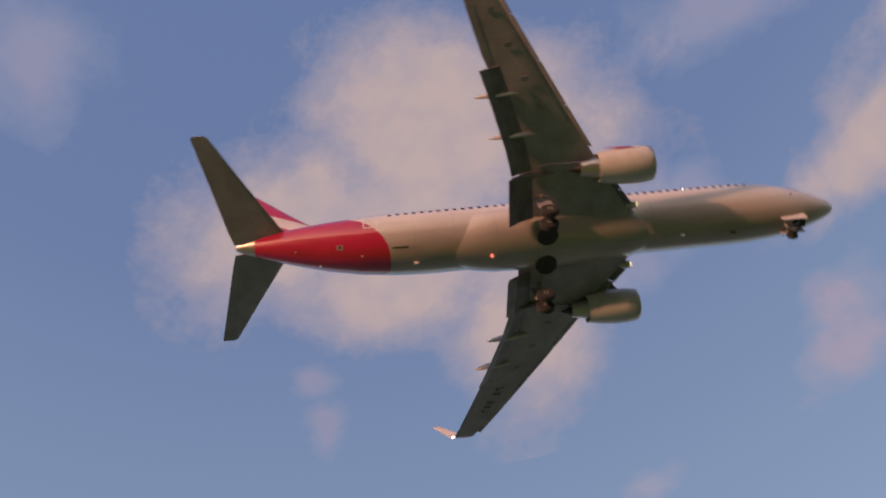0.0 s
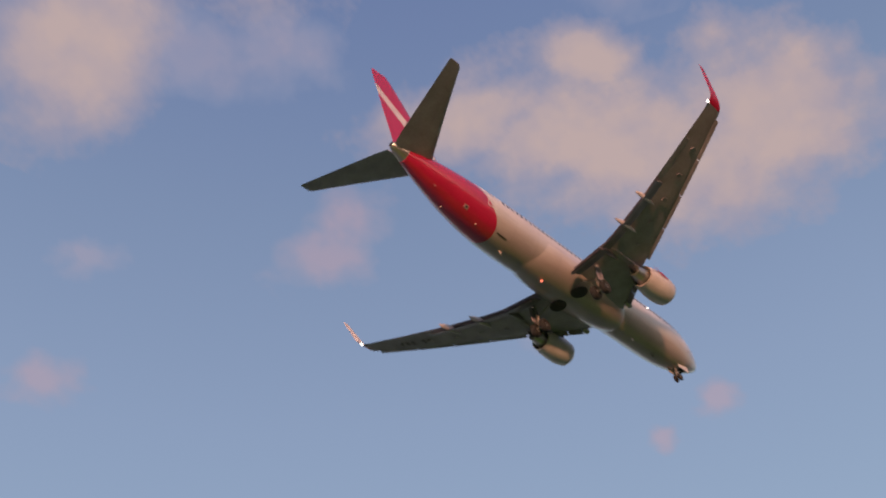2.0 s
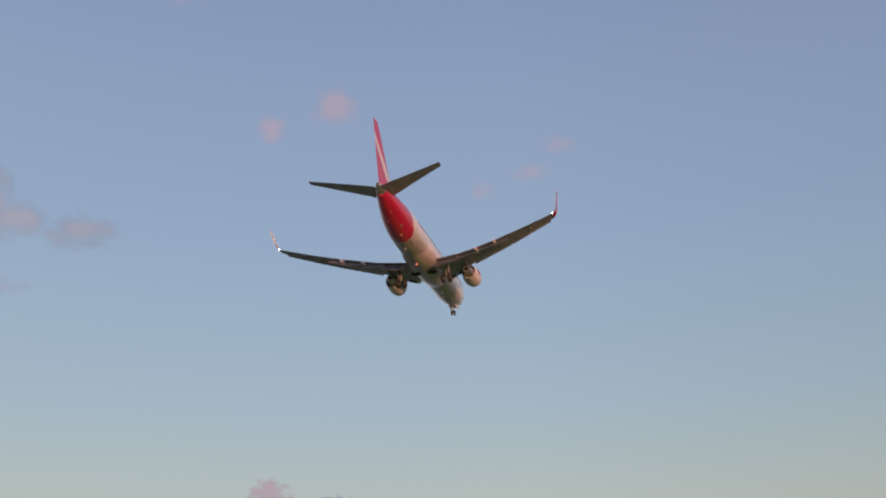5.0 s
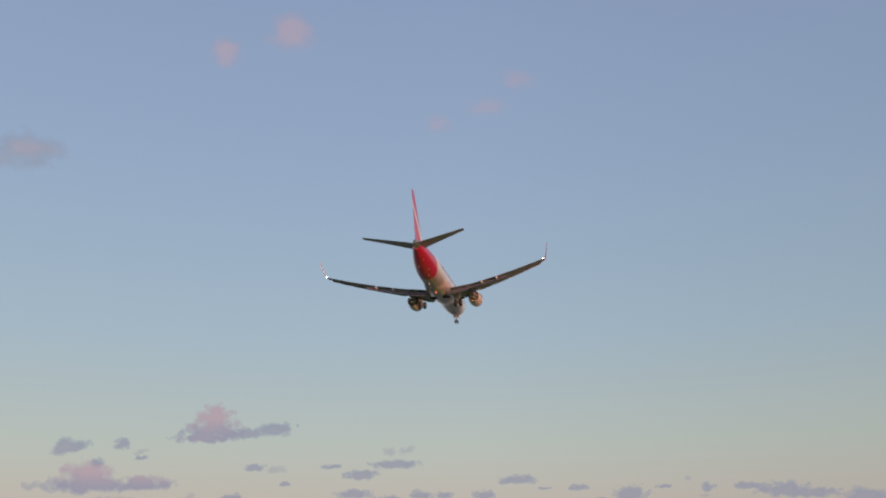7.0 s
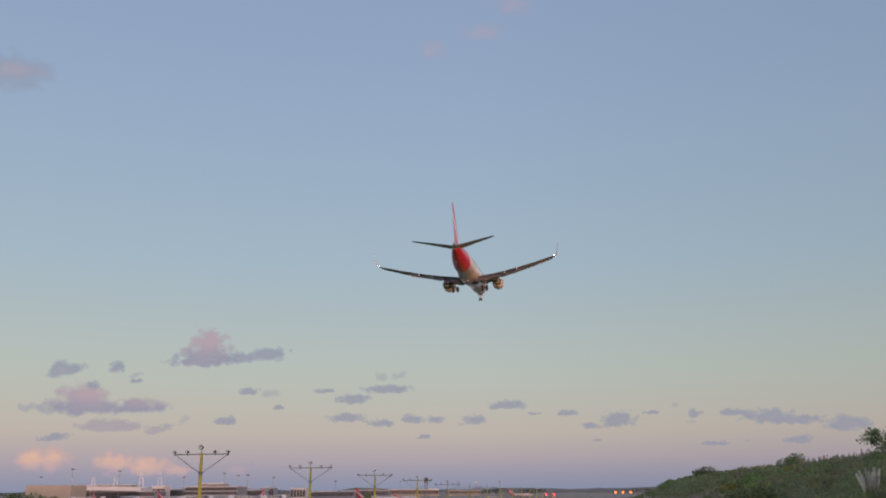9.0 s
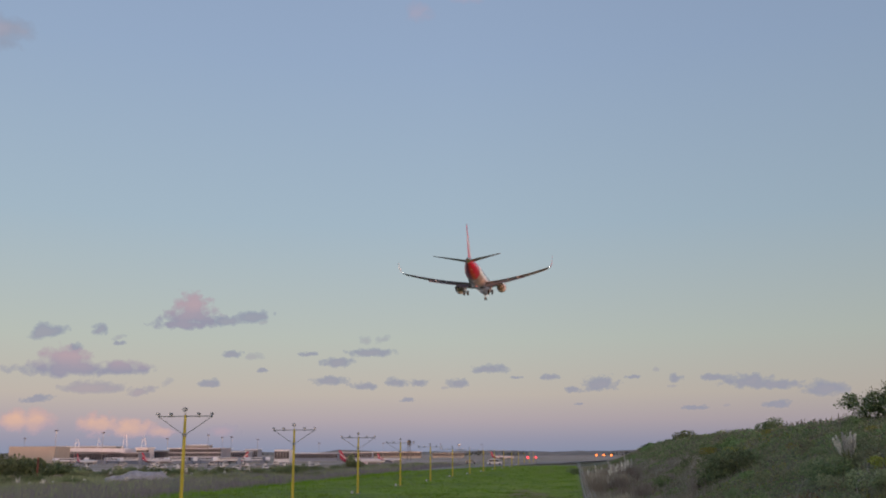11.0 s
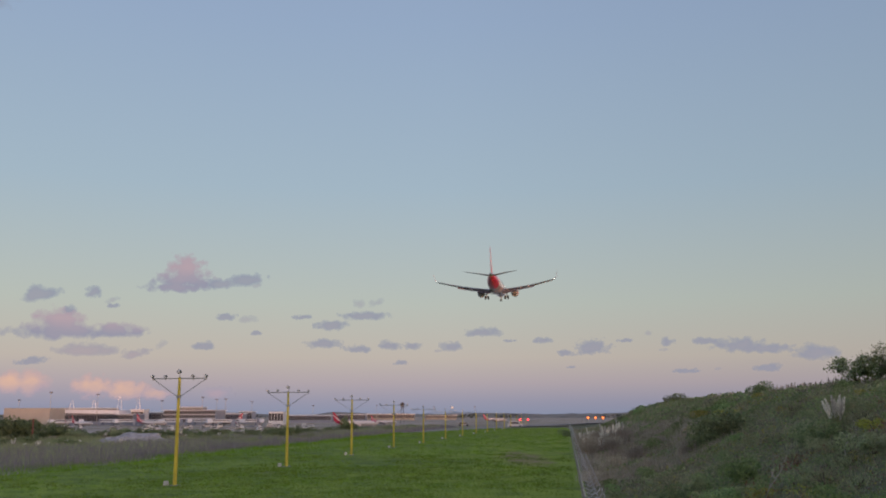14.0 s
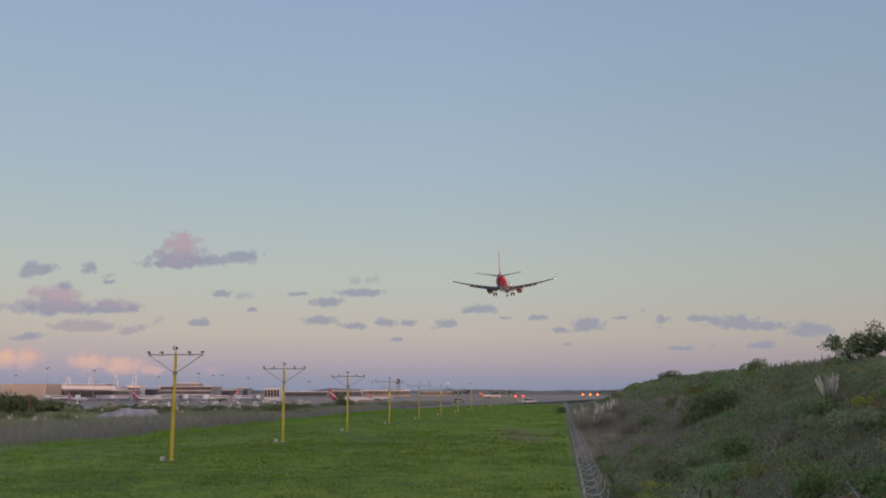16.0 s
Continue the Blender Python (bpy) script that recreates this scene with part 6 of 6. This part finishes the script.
# far low hills and tree lines
def ridge(name, y, x0, x1, low, high, material, label, seed, step=12.0):
    vs, fs = [], []
    n = int((x1 - x0) / step)
    for i in range(n + 1):
        x = x0 + (x1 - x0) * i / n
        edge = min(1.0, i / 8, (n - i) / 8)
        h = low + (high - low) * edge * (0.55 + 0.45 * noise.fractal(Vector((x * 0.004, seed, 0)), 1.0, 2.0, 6)) + 1.2 * edge * noise.noise(Vector((x * 0.09, seed, 4)))
        for d, f in ((0, 0.0), (60, 0.6), (140, 1.0), (300, 0.9), (500, 0.0)):
            vs.append((x, y + d, low + (h - low) * f))
        if i:
            for j in range(4):
                a, b = (i - 1) * 5 + j, i * 5 + j
                fs.append((a, b, b + 1, a + 1))
    mesh = bpy.data.meshes.new(name)
    mesh.from_pydata(vs, [], fs)
    mesh.materials.append(material)
    mesh.shade_smooth()
    return tagged(new(name, mesh), label, "hill", kind="structure")


M_HILL = plain("far_hill", (0.27, 0.28, 0.26), 0.95, scale=0.03, vary=0.4)
ridge("backdrop_hill", 3600, -2600, 2600, -12, 11, M_HILL, "low grey-green hills on the horizon", 3)
ridge("backdrop_hill", 2600, 120, 900, -12, 8, M_HILL, "low brown rise beyond the runway", 8)
x = np.concatenate([rng.uniform(-1100, 500, 5000)])
y = rng.uniform(1900, 2200, 5000)
keep = np.array([noise.noise(Vector((a * 0.012, 7, 0))) for a in x]) > 0.05
x, y = x[keep], y[keep]
z = -9.2 + rng.uniform(0, 1, len(x)) ** 0.8 * 11 * np.array([0.6 + 0.5 * noise.noise(Vector((a * 0.03, 2, 0))) for a in x])
tagged(new("far_trees", quads_mesh("far_trees", leaves(np.stack([x, y, z], 1), 2.2, rng), M_TREES)), "dark far tree line across the airfield", "trees", kind="stuff")

# red marker post by the trees
x, y, z = far_place(57, 165)
post = smooth(part("marker_post", tube([(0, 0, 0), (0, 0, 3.9)], [0.16, 0.13], 8), plain("faded_red", (0.22, 0.07, 0.05), 0.7)))
post.location = (x, y, z)
tagged(post, "faded red marker post among the scrub", "post")


def motions():
    """The airliner glides in along its slope; a small bus drives along the perimeter road."""
    walk(airliner, [(t, airliner_pose(*row)) for t, *row in AIRLINER_ROWS])
    walk(bus, [(t, pose(-22.0 + 3.25 * t, 330.0, BUS_Z, 0, 0, 90)) for t in (0, 4, 8, 12, 16)])


motions()
